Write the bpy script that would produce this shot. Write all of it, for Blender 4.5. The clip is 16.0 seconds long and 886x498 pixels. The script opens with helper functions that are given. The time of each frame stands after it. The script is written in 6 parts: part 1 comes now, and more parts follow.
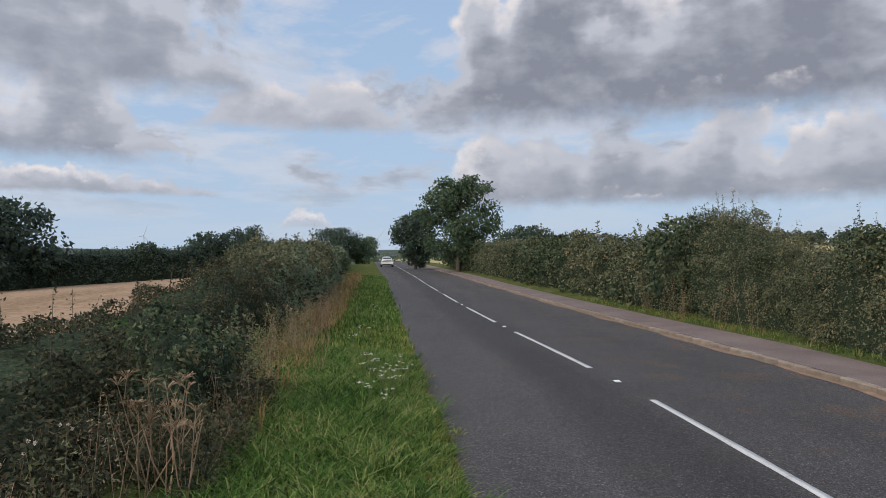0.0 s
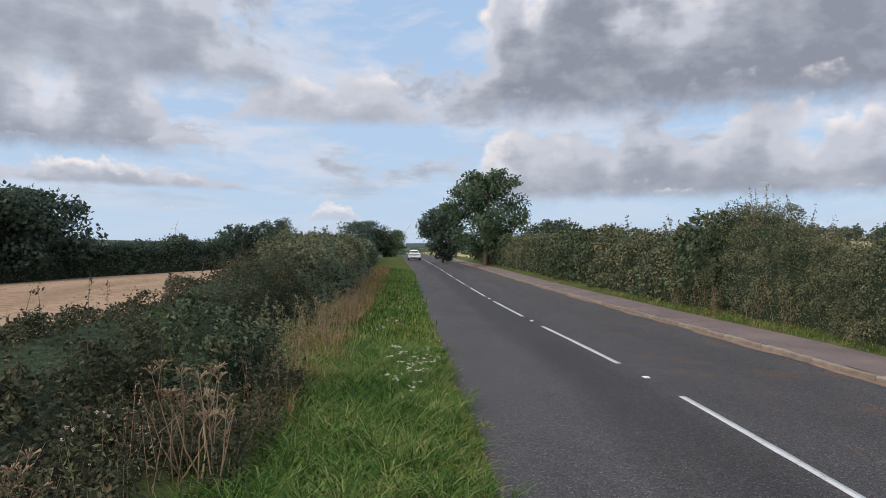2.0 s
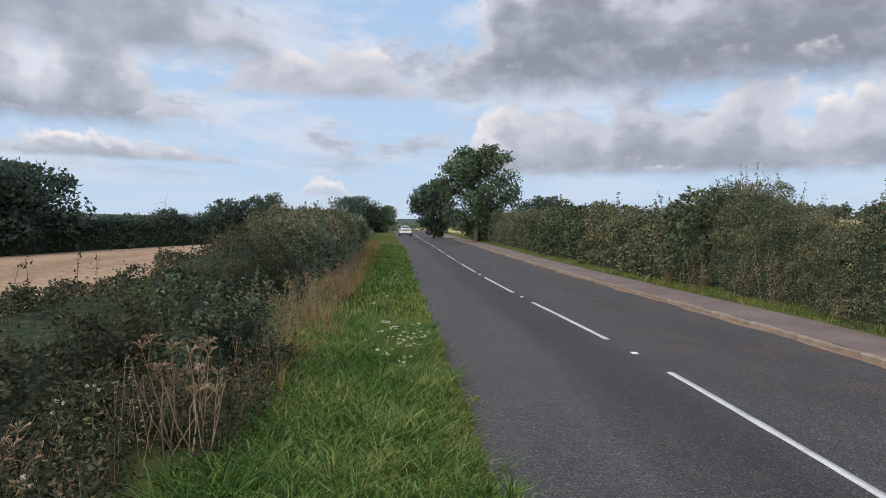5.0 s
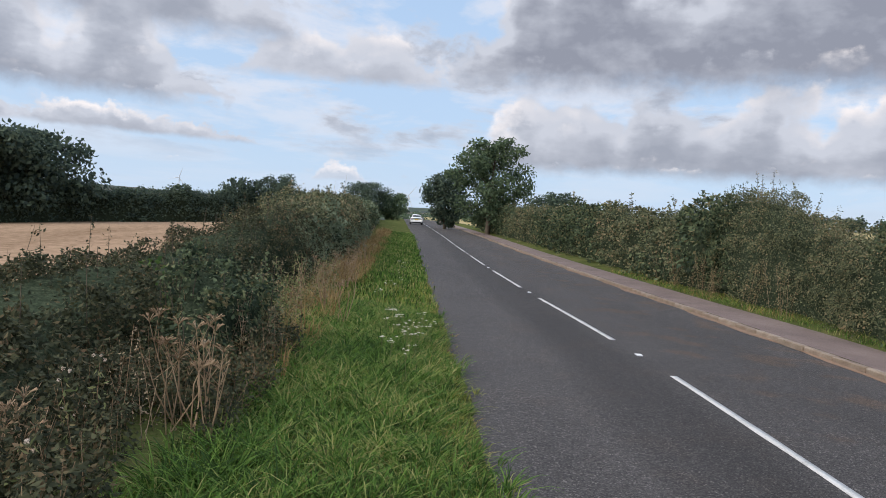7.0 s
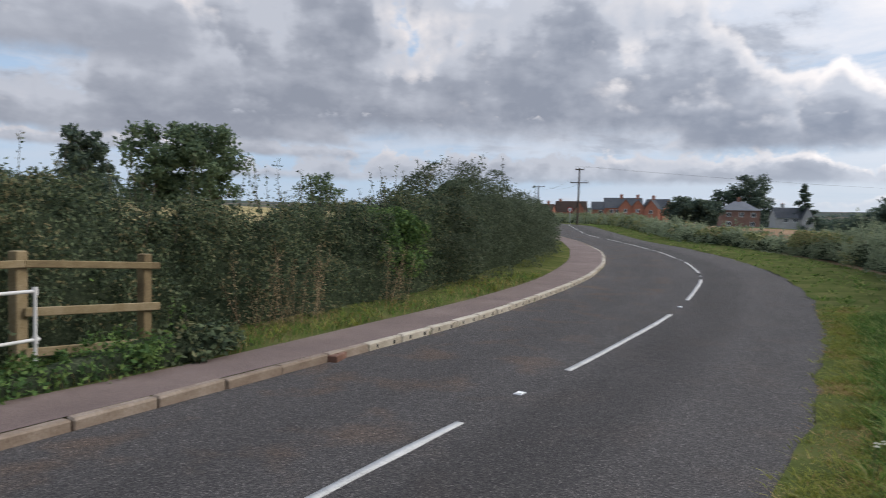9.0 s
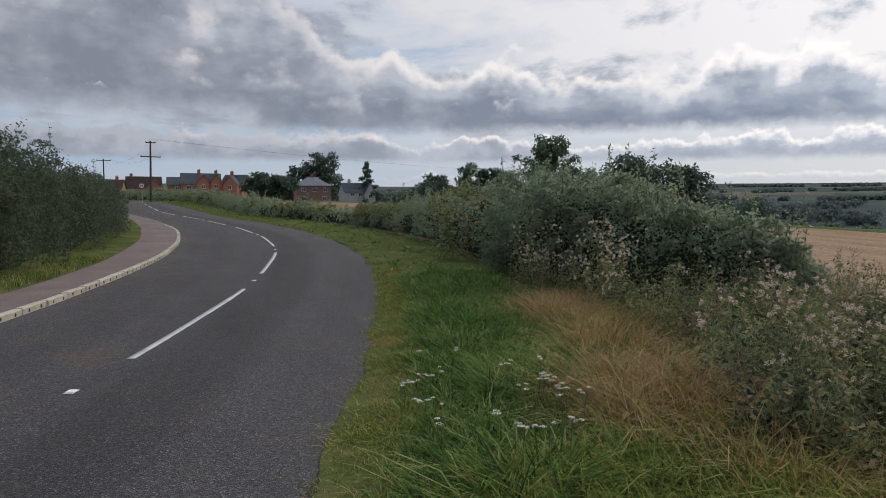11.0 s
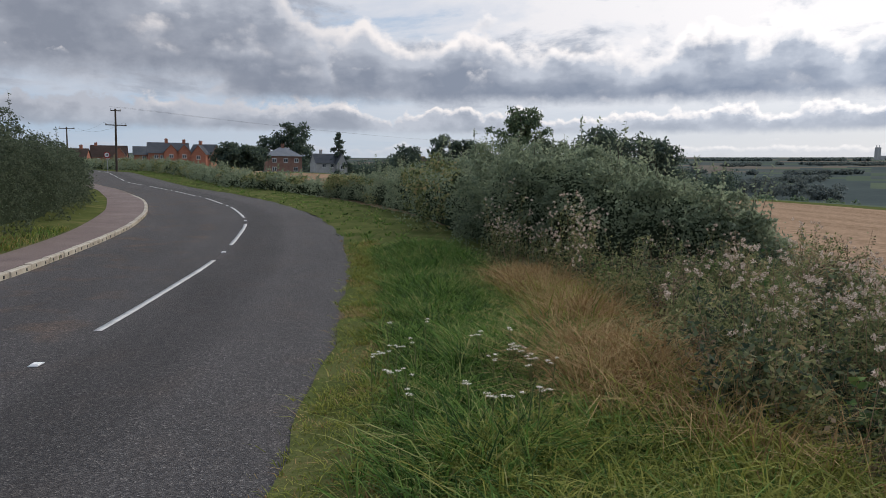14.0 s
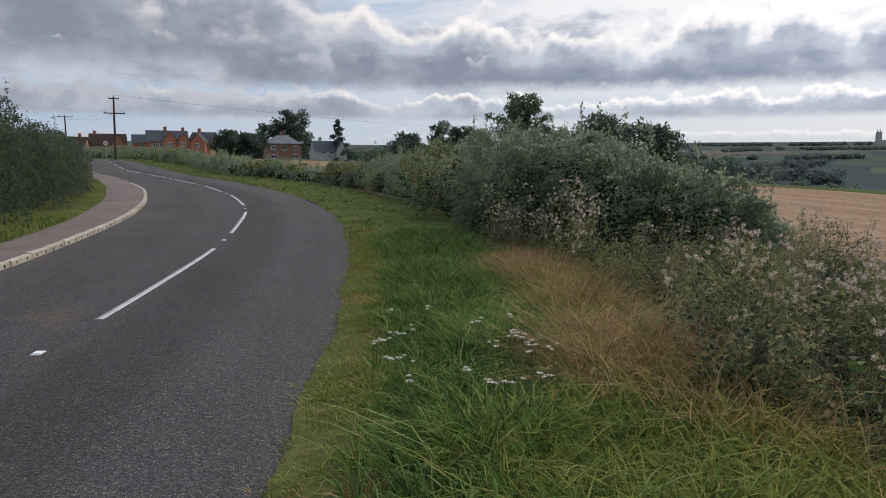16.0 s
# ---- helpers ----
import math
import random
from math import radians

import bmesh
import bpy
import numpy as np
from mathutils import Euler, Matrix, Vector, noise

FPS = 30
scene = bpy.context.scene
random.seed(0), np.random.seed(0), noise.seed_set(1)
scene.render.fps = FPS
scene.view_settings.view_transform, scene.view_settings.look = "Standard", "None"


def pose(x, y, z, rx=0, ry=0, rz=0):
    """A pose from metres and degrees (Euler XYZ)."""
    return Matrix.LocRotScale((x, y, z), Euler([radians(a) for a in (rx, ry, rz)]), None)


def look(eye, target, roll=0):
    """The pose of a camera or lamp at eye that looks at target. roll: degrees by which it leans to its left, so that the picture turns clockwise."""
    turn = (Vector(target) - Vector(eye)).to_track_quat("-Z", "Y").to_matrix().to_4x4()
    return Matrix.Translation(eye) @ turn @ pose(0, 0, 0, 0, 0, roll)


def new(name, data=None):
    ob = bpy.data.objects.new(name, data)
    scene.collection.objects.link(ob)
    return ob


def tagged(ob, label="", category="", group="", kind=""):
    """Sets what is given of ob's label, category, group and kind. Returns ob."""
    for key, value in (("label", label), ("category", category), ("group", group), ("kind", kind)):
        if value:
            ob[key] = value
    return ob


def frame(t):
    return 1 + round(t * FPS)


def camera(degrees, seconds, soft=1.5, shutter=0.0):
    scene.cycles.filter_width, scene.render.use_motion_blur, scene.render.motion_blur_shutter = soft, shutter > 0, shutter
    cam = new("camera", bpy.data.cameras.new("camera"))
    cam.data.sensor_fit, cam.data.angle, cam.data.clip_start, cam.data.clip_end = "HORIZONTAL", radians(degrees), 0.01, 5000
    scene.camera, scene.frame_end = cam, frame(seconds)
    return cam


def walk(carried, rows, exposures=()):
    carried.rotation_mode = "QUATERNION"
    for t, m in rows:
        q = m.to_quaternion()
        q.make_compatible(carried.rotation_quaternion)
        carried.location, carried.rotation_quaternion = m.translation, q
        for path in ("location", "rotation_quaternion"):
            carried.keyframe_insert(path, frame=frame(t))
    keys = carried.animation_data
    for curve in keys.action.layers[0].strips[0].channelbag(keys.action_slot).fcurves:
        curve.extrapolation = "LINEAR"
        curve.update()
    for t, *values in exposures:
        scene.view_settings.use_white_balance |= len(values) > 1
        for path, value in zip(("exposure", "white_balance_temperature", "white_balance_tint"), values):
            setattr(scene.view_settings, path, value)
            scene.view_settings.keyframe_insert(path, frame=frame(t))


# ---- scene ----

# The camera turns on the spot, held 0.375 m in front of a standing filmer: seconds, heading, pitch, roll in degrees.
EYE, REACH = 1.95, 0.375
TURN = [
    (0.0, -5.00, 0.94, -0.07),
    (0.5, -2.88, 1.47, -0.03),
    (1.0, -1.55, 1.40, -0.07),
    (1.5, -2.18, 0.96, 0.15),
    (2.0, -2.73, 0.40, 0.33),
    (2.5, -3.08, 0.00, 0.44),
    (3.0, -3.23, -0.33, 0.47),
    (3.5, -3.33, -0.54, 0.30),
    (4.0, -3.41, -0.93, 0.15),
    (6.5, -3.06, -2.27, 3.05),
    (7.0, -2.72, -2.43, 3.89),
    (7.5, -3.57, -2.41, 4.84),
    (7.8, -18.40, -0.72, 4.82),
    (7.9, -29.10, 0.45, 4.73),
    (8.0, -40.50, 1.62, 4.65),
    (8.1, -52.35, 2.03, 3.67),
    (8.2, -64.20, 2.44, 2.70),
    (8.3, -76.05, 2.13, 2.46),
    (8.4, -87.90, 1.82, 2.21),
    (8.5, -99.75, 1.43, 2.28),
    (8.6, -111.50, 0.76, 2.33),
    (8.7, -123.25, -0.15, 1.91),
    (8.8, -135.00, -1.09, 1.69),
    (8.9, -146.75, -1.68, 1.38),
    (9.0, -158.40, -2.27, 1.07),
    (9.1, -167.81, -2.22, 0.29),
    (9.2, -175.45, -2.27, -0.19),
    (9.3, -180.08, -2.42, -1.05),
    (9.5, -181.31, -2.49, -2.38),
    (10.0, -185.65, -3.12, -2.06),
    (12.3, -194.35, -4.76, 1.09),
    (12.5, -194.33, -4.97, 1.10),
    (13.0, -194.48, -5.45, 0.98),
    (13.5, -194.69, -5.92, 0.70),
    (14.0, -194.70, -6.28, 0.46),
    (14.5, -194.76, -6.62, 0.30),
    (15.0, -194.76, -7.02, 0.23),
    (15.5, -194.73, -7.26, 0.27),
    (16.0, -194.69, -7.38, 0.16),
]


def held(yaw, pitch, roll):
    a, p = radians(yaw), radians(pitch)
    eye = Vector((-math.sin(a) * REACH, math.cos(a) * REACH, EYE))
    ahead = Vector((-math.sin(a) * math.cos(p), math.cos(a) * math.cos(p), math.sin(p)))
    return look(eye, eye + ahead, roll)


cam = camera(65.8, 16.0, soft=0.7, shutter=0.05)
walk(cam, [(t, held(*r)) for t, *r in TURN], [(0.0, 0.07), (1.5, 0.22), (4.0, 0.22), (6.5, 0.36), (7.5, 0.36), (8.0, 0.2), (8.4, 0.02), (9.0, 0.13), (9.5, -0.22), (10.0, -0.27), (12.5, -0.15), (16.0, -0.1)])

# ---- sky and light ----
SUN_AZ, SUN_EL = radians(-118), radians(30)
world = bpy.data.worlds.new("sky")
scene.world = world
world.use_nodes = True

# banks of cloud, far ones first: foot and depth (degrees above the horizon), greyness, and stretches of bearing with their soft ends and fullness
BANKS = [
    (1.3, 1.3, 0.55, [(150, 245, 8, 0.6)]), (2.6, 1.7, 0.35, [(-8, -4.4, 1.2, 0.85), (60, 80, 8, 0.5)]), (3.2, 2.8, 0.8, [(140, 183, 8, 0.85), (183, 250, 8, 0.72)]),
    (4.3, 6.4, 0.9, [(5, 55, 3, 0.9)]), (5.0, 2.2, 0.7, [(-45, -15, 5, 0.7), (95, 150, 8, 0.75)]), (5.6, 5.4, 1.0, [(178, 199, 3, 1.05), (199, 222, 3, 0.9), (222, 262, 5, 0.9)]),
    (5.9, 4.4, 0.85, [(98, 150, 6, 1.0)]), (6.5, 12.0, 1.0, [(132, 174, 5, 1.15), (174, 184, 4, 0.9)]), (7.4, 7.2, 0.95, [(-50, -20, 4, 1.1)]), (8.3, 2.2, 0.3, [(-20.5, -16, 2, 0.8)]),
    (8.8, 4.6, 0.85, [(70, 86, 3, 0.8), (86, 106, 3, 0.95)]), (10.5, 4.6, 0.6, [(-14, 1, 4, 0.7)]), (10.7, 13.0, 1.0, [(6, 72, 6, 1.2)]), (8.9, 14.0, 1.0, [(50, 68, 9, 1.3)]),
    (11.0, 9.0, 0.75, [(110, 140, 5, 1.05)]), (12.6, 10.0, 0.9, [(74, 104, 6, 1.05), (-45, -13, 6, 0.95)]),
]


def sky_nodes():
    nt = world.node_tree
    nt.nodes.clear()
    N, link = nt.nodes.new, nt.links.new

    def math_(op, a, b=None, c=None):
        n = N("ShaderNodeMath")
        n.operation = op
        for i, v in enumerate((a, b, c)):
            if v is None:
                continue
            if hasattr(v, "is_linked"):
                link(v, n.inputs[i])
            else:
                n.inputs[i].default_value = v
        return n.outputs[0]

    def noise_(vec, scale, detail, rough, lac=2.0, dist=0.0):
        n = N("ShaderNodeTexNoise")
        n.inputs["Scale"].default_value, n.inputs["Detail"].default_value = scale, detail
        n.inputs["Roughness"].default_value, n.inputs["Lacunarity"].default_value = rough, lac
        n.inputs["Distortion"].default_value = dist
        link(vec, n.inputs["Vector"])
        return n.outputs[0]

    def ramp(fac, *stops):
        n = N("ShaderNodeValToRGB")
        while len(n.color_ramp.elements) < len(stops):
            n.color_ramp.elements.new(0.5)
        for e, (p, c) in zip(n.color_ramp.elements, stops):
            e.position, e.color = p, (*c, 1) if isinstance(c, tuple) else (c, c, c, 1)
        link(fac, n.inputs[0])
        return n.outputs[0]

    def mix(fac, a, b):
        n = N("ShaderNodeMix")
        n.data_type = "RGBA"
        for sock, v in ((n.inputs[0], fac), (n.inputs[6], a), (n.inputs[7], b)):
            if hasattr(v, "is_linked"):
                link(v, sock)
            else:
                sock.default_value = v if isinstance(v, float) else (*v, 1)
        return n.outputs[2]

    tc = N("ShaderNodeTexCoord").outputs["Generated"]
    sep = N("ShaderNodeSeparateXYZ")
    link(tc, sep.inputs[0])
    x, y, z = sep.outputs
    # bearing (its seam lies in the west, behind the filmer all along) and height, in tens of degrees
    rx = math_("ADD", math_("MULTIPLY", x, math.cos(radians(100))), math_("MULTIPLY", y, -math.sin(radians(100))))
    ry = math_("ADD", math_("MULTIPLY", x, math.sin(radians(100))), math_("MULTIPLY", y, math.cos(radians(100))))
    u = math_("MULTIPLY_ADD", math_("ARCTAN2", rx, ry), 18 / math.pi, 10.0)
    v = math_("MULTIPLY", math_("ARCSINE", z), 18 / math.pi)
    comb = N("ShaderNodeCombineXYZ")
    link(u, comb.inputs[0])
    link(v, comb.inputs[1])
    plane = comb.outputs[0]
    # clouds flatten towards the horizon
    squash = N("ShaderNodeCombineXYZ")
    link(math_("MULTIPLY", u, 0.72), squash.inputs[0])
    link(math_("MULTIPLY", math_("LOGARITHM", math_("ADD", math_("MAXIMUM", v, 0.0), 0.30), 2.718), 1.5), squash.inputs[1])
    flat = squash.outputs[0]
    lifted = N("ShaderNodeVectorMath")
    lifted.operation = "ADD"
    link(flat, lifted.inputs[0])
    lifted.inputs[1].default_value = (0.02, 0.10, 0.0)

    def shifted(vec, by, scale=(1, 1, 1)):
        n = N("ShaderNodeVectorMath")
        n.operation = "MULTIPLY_ADD"
        link(vec, n.inputs[0])
        n.inputs[1].default_value, n.inputs[2].default_value = scale, by
        return n.outputs[0]

    def billow(vec, scale):
        """Heaped rounded heads, about 0 in the middle."""
        wob = N("ShaderNodeVectorMath")
        wob.operation = "MULTIPLY_ADD"
        nz = N("ShaderNodeTexNoise")
        nz.inputs["Scale"].default_value, nz.inputs["Detail"].default_value = scale * 0.9, 3.0
        link(vec, nz.inputs["Vector"])
        link(nz.outputs["Color"], wob.inputs[0])
        wob.inputs[1].default_value = (0.7 / scale, 0.7 / scale, 0.0)
        link(vec, wob.inputs[2])
        puff = N("ShaderNodeTexVoronoi")
        puff.feature, puff.normalize = "SMOOTH_F1", True
        for key, val in (("Scale", scale), ("Detail", 2.0), ("Roughness", 0.5), ("Lacunarity", 2.4), ("Smoothness", 0.4)):
            puff.inputs[key].default_value = val
        link(wob.outputs[0], puff.inputs["Vector"])
        soft = noise_(vec, scale * 0.55, 6.0, 0.6)
        return math_("ADD", math_("MULTIPLY", math_("SUBTRACT", 0.36, puff.outputs["Distance"]), 1.0), math_("MULTIPLY", math_("SUBTRACT", soft, 0.5), 1.3))

    def step(x_, lo, hi):
        n = N("ShaderNodeMapRange")
        n.interpolation_type = "SMOOTHSTEP"
        n.inputs["From Min"].default_value, n.inputs["From Max"].default_value = lo, hi
        link(x_, n.inputs["Value"])
        return n.outputs[0]

    wide = shifted(plane, (3.1, 1.7, 0), (0.8, 1, 1))
    heaps = {}
    for key, sc, up in (("large", 3.2, 0.055), ("small", 8.0, 0.022)):
        b0 = billow(wide, sc)
        b1 = billow(shifted(wide, (0.012, up, 0)), sc)
        heaps[key] = (b0, math_("SUBTRACT", b1, b0))
    profile = N("ShaderNodeTexNoise")
    profile.inputs["Scale"].default_value, profile.inputs["Detail"].default_value = 1.6, 3.0
    link(shifted(plane, (0.7, 0.2, 0), (1, 0.35, 1)), profile.inputs["Vector"])
    rgb = N("ShaderNodeSeparateColor")
    link(profile.outputs["Color"], rgb.inputs[0])
    ragged = noise_(plane, 6.0, 5.0, 0.6)
    # brightness grows towards the hidden sun
    dot = N("ShaderNodeVectorMath")
    dot.operation = "DOT_PRODUCT"
    link(tc, dot.inputs[0])
    dot.inputs[1].default_value = (math.sin(SUN_AZ) * math.cos(SUN_EL), math.cos(SUN_AZ) * math.cos(SUN_EL), math.sin(SUN_EL))
    glow = math_("POWER", math_("MAXIMUM", math_("MULTIPLY_ADD", dot.outputs["Value"], 0.5, 0.5), 0.0), 5.0)
    white = mix(glow, (8.0, 7.5, 7.5), (14.5, 13.9, 13.6))
    pale = mix(glow, (4.8, 5.05, 5.75), (7.2, 7.8, 8.9))
    grey = mix(glow, (2.6, 2.83, 3.45), (2.9, 3.6, 4.9))
    sky = N("ShaderNodeTexSky")
    sky.sky_type, sky.sun_disc = "NISHITA", False
    sky.sun_elevation, sky.sun_rotation = SUN_EL, SUN_AZ
    sky.air_density, sky.dust_density, sky.ozone_density = 1.0, 1.0, 1.5
    veil = mix(0.75, sky.outputs[0], (3.9, 5.5, 7.9))
    haze = ramp(z, (0.0, 1.0), (0.09, 0.45), (0.4, 0.0))
    clear = mix(haze, veil, mix(glow, (4.6, 5.7, 7.1), (9.0, 8.6, 8.2)))
    streaks = noise_(shifted(flat, (0.4, 0.9, 0), (0.55, 1.25, 1)), 1.5, 7.0, 0.6, 2.0, 0.3)
    thin = ramp(math_("ADD", streaks, math_("MULTIPLY", glow, 0.42)), (0.47, 0.0), (0.56, 0.55), (0.72, 0.9))
    final = mix(math_("MULTIPLY", thin, ramp(z, (0.05, 0.25), (0.16, 1.0))), clear, mix(glow, (6.4, 6.4, 6.9), (13.0, 12.5, 12.4)))
    # torn scraps of grey cloud between the banks
    scraps = noise_(shifted(flat, (5.3, 2.2, 0), (0.9, 1.3, 1)), 1.7, 7.0, 0.58, 2.1, 0.2)
    torn = math_("MULTIPLY", ramp(scraps, (0.52, 0.0), (0.62, 0.85)), ramp(z, (0.06, 0.1), (0.13, 1.0)))
    final = mix(torn, final, mix(ramp(scraps, (0.56, 0.0), (0.70, 0.85)), pale, grey))
    rolls = math_("MULTIPLY", math_("SUBTRACT", noise_(shifted(plane, (0.3, 0.6, 0), (0.8, 1.7, 1)), 1.9, 5.0, 0.52), 0.53), 1.7)
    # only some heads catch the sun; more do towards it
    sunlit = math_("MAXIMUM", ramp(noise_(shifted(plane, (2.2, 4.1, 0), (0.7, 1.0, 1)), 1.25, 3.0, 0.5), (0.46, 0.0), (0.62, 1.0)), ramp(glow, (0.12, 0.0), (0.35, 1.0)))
    crown = mix(sunlit, pale, white)
    deep = mix(glow, (2.35, 2.52, 3.1), (2.7, 3.4, 4.6))
    for k, (foot, depth, dark, spans) in enumerate(BANKS):
        heap, lit = heaps["large" if depth > 3.5 else "small"]
        full = 0.0
        for a0, a1, soft, amount in spans:
            w = math_("MULTIPLY", step(u, (a0 - soft) / 10, (a0 + soft) / 10), step(u, (a1 + soft) / 10, (a1 - soft) / 10))
            full = math_("MULTIPLY_ADD", w, amount * 1.35, full)
        t = math_("MULTIPLY_ADD", v, 10 / depth, -foot / depth)
        t = math_("ADD", t, math_("MULTIPLY", math_("SUBTRACT", ragged, 0.5), 0.5 / depth ** 0.5))
        crest = math_("ADD", math_("MULTIPLY", full, math_("MULTIPLY_ADD", rgb.outputs[k % 3], 1.5, 0.05)), -0.12)
        e = math_("SUBTRACT", math_("MULTIPLY_ADD", heap, 1.0, crest), t)
        cover = math_("MULTIPLY", step(e, -0.03, 0.20), step(t, -0.06, 0.18))
        cover = math_("MULTIPLY", cover, step(z, -0.005, 0.09))
        shade = math_("ADD", math_("MULTIPLY", e, 0.45 + 0.7 * dark), math_("MULTIPLY", lit, 1.0))
        shade = math_("ADD", shade, math_("MULTIPLY", math_("SUBTRACT", 0.45, t), 0.35))
        body = mix(ramp(math_("ADD", shade, rolls), (0.2, 0.0), (0.55, dark * 0.7), (0.95, dark)), pale, deep if depth >= 13 else grey)
        body = mix(ramp(math_("ADD", math_("MULTIPLY", lit, 1.2), math_("MULTIPLY_ADD", rolls, -0.9, 0.5)), (0.45, 0.0), (0.95, 0.42)), body, pale)
        final = mix(cover, final, mix(ramp(math_("ADD", shade, math_("MULTIPLY", math_("SUBTRACT", streaks, 0.5), 0.5)), (0.0, 0.0), (0.34, 1.0)), crown, body))
    # out of view overhead the sky is brightened, up to 1.9 times, to light the ground
    over = N("ShaderNodeVectorMath")
    over.operation = "SCALE"
    link(final, over.inputs[0])
    link(math_("ADD", 1.0, math_("MULTIPLY", ramp(z, (0.36, 0.0), (0.85, 1.0)), 0.9)), over.inputs["Scale"])
    final = over.outputs[0]
    bg = N("ShaderNodeBackground")
    bg.inputs["Strength"].default_value = 0.1
    link(final, bg.inputs["Color"])
    out = N("ShaderNodeOutputWorld")
    link(bg.outputs[0], out.inputs[0])


sky_nodes()
sun = new("sun", bpy.data.lights.new("sun", "SUN"))
sun.data.energy, sun.data.angle, sun.data.color = 1.7, radians(22), (1.0, 0.955, 0.90)
sun.matrix_world = look((math.sin(SUN_AZ) * math.cos(SUN_EL) * 50, math.cos(SUN_AZ) * math.cos(SUN_EL) * 50, math.sin(SUN_EL) * 50), (0, 0, 0))

# ---- materials ----


def material(name, stops, scale=3.0, fine=40.0, rough=0.85, bump=0.3, bump_scale=None, island=0.0, metal=0.0, spec=0.3, coords="Object", rand=0.0, translucent=0.0, fine_amt=0.5, stretch=None, coarse=1.0):
    """A surface of two scales of mottling: stops are the colours that the coarse noise runs through; island varies pieces of one mesh, rand whole objects."""
    m = bpy.data.materials.new(name)
    m.use_nodes = True
    nt = m.node_tree
    N, link = nt.nodes.new, nt.links.new
    bsdf = nt.nodes["Principled BSDF"]
    bsdf.inputs["Roughness"].default_value, bsdf.inputs["Metallic"].default_value = rough, metal
    bsdf.inputs["Specular IOR Level"].default_value = spec
    tc = N("ShaderNodeTexCoord")
    a, b = N("ShaderNodeTexNoise"), N("ShaderNodeTexNoise")
    for n, s, dt in ((a, scale, 4.0), (b, fine, 3.0)):
        n.inputs["Scale"].default_value, n.inputs["Detail"].default_value, n.inputs["Roughness"].default_value = s, dt, 0.6
        link(tc.outputs[coords], n.inputs["Vector"])
    if stretch:
        mp = N("ShaderNodeMapping")
        mp.inputs["Scale"].default_value = stretch
        link(tc.outputs[coords], mp.inputs["Vector"])
        link(mp.outputs[0], a.inputs["Vector"])
    add = N("ShaderNodeMath")
    add.operation = "MULTIPLY_ADD"
    link(b.outputs[0], add.inputs[0])
    add.inputs[1].default_value = fine_amt
    link(a.outputs[0], add.inputs[2])
    value = add.outputs[0]
    if coarse != 1.0:
        dim = N("ShaderNodeMath")
        dim.operation = "MULTIPLY_ADD"
        link(a.outputs[0], dim.inputs[0])
        dim.inputs[1].default_value, dim.inputs[2].default_value = coarse, 0.5 - coarse / 2
        link(dim.outputs[0], add.inputs[2])
    shift = fine_amt / 2
    for amount, node, socket in ((island, "ShaderNodeNewGeometry", "Random Per Island"), (rand, "ShaderNodeObjectInfo", "Random")):
        if amount:
            r = N(node)
            ma = N("ShaderNodeMath")
            ma.operation = "MULTIPLY_ADD"
            link(r.outputs[socket], ma.inputs[0])
            ma.inputs[1].default_value = amount
            link(value, ma.inputs[2])
            value = ma.outputs[0]
            shift += amount / 2
    sub = N("ShaderNodeMath")
    sub.operation = "SUBTRACT"
    link(value, sub.inputs[0])
    sub.inputs[1].default_value = shift
    cr = N("ShaderNodeValToRGB")
    while len(cr.color_ramp.elements) < len(stops):
        cr.color_ramp.elements.new(0.5)
    for e, (p, c) in zip(cr.color_ramp.elements, stops):
        e.position, e.color = p, (*c, 1)
    link(sub.outputs[0], cr.inputs[0])
    link(cr.outputs[0], bsdf.inputs["Base Color"])
    if bump:
        bp = N("ShaderNodeBump")
        bp.inputs["Strength"].default_value, bp.inputs["Distance"].default_value = bump, 0.02
        src = b
        if bump_scale:
            src = N("ShaderNodeTexNoise")
            src.inputs["Scale"].default_value, src.inputs["Detail"].default_value = bump_scale, 2.0
            link(tc.outputs[coords], src.inputs["Vector"])
        link(src.outputs[0], bp.inputs["Height"])
        link(bp.outputs[0], bsdf.inputs["Normal"])
    if translucent:
        tr, mx = N("ShaderNodeBsdfTranslucent"), N("ShaderNodeMixShader")
        link(cr.outputs[0], tr.inputs["Color"])
        mx.inputs[0].default_value = translucent
        link(bsdf.outputs[0], mx.inputs[1])
        link(tr.outputs[0], mx.inputs[2])
        link(mx.outputs[0], nt.nodes["Material Output"].inputs[0])
    return m


def leafy(name, dark, mid, light, odd=None, island=0.75, tr=0.3):
    stops = [(0.1, dark), (0.45, mid), (0.75, light)]
    if odd:
        stops.append((0.95, odd))
    return material(name, stops, scale=0.9, fine=6.0, rough=0.72, bump=0, island=island, spec=0.12, translucent=tr)


LEAF_HEDGE = leafy("hawthorn leaves", (0.026, 0.040, 0.026), (0.066, 0.092, 0.050), (0.122, 0.150, 0.078), (0.20, 0.165, 0.085), island=0.85)
LEAF_DUSTY = leafy("dusty olive hedge leaves", (0.045, 0.055, 0.033), (0.105, 0.118, 0.064), (0.175, 0.178, 0.098), (0.29, 0.215, 0.125), island=0.85)
LEAF_BRIGHT = leafy("bright bramble leaves", (0.034, 0.07, 0.025), (0.072, 0.132, 0.040), (0.13, 0.195, 0.056))
# The dark stop is lifted to imitate lens glare over backlit bushes.
LEAF_ELDER = leafy("grey-green leaves paled for glare", (0.15, 0.185, 0.125), (0.205, 0.248, 0.16), (0.255, 0.295, 0.19), tr=0.66, island=0.85)
LEAF_THORN = leafy("brown-tinged blackthorn leaves", (0.026, 0.031, 0.019), (0.052, 0.058, 0.032), (0.088, 0.090, 0.047), (0.16, 0.105, 0.06))
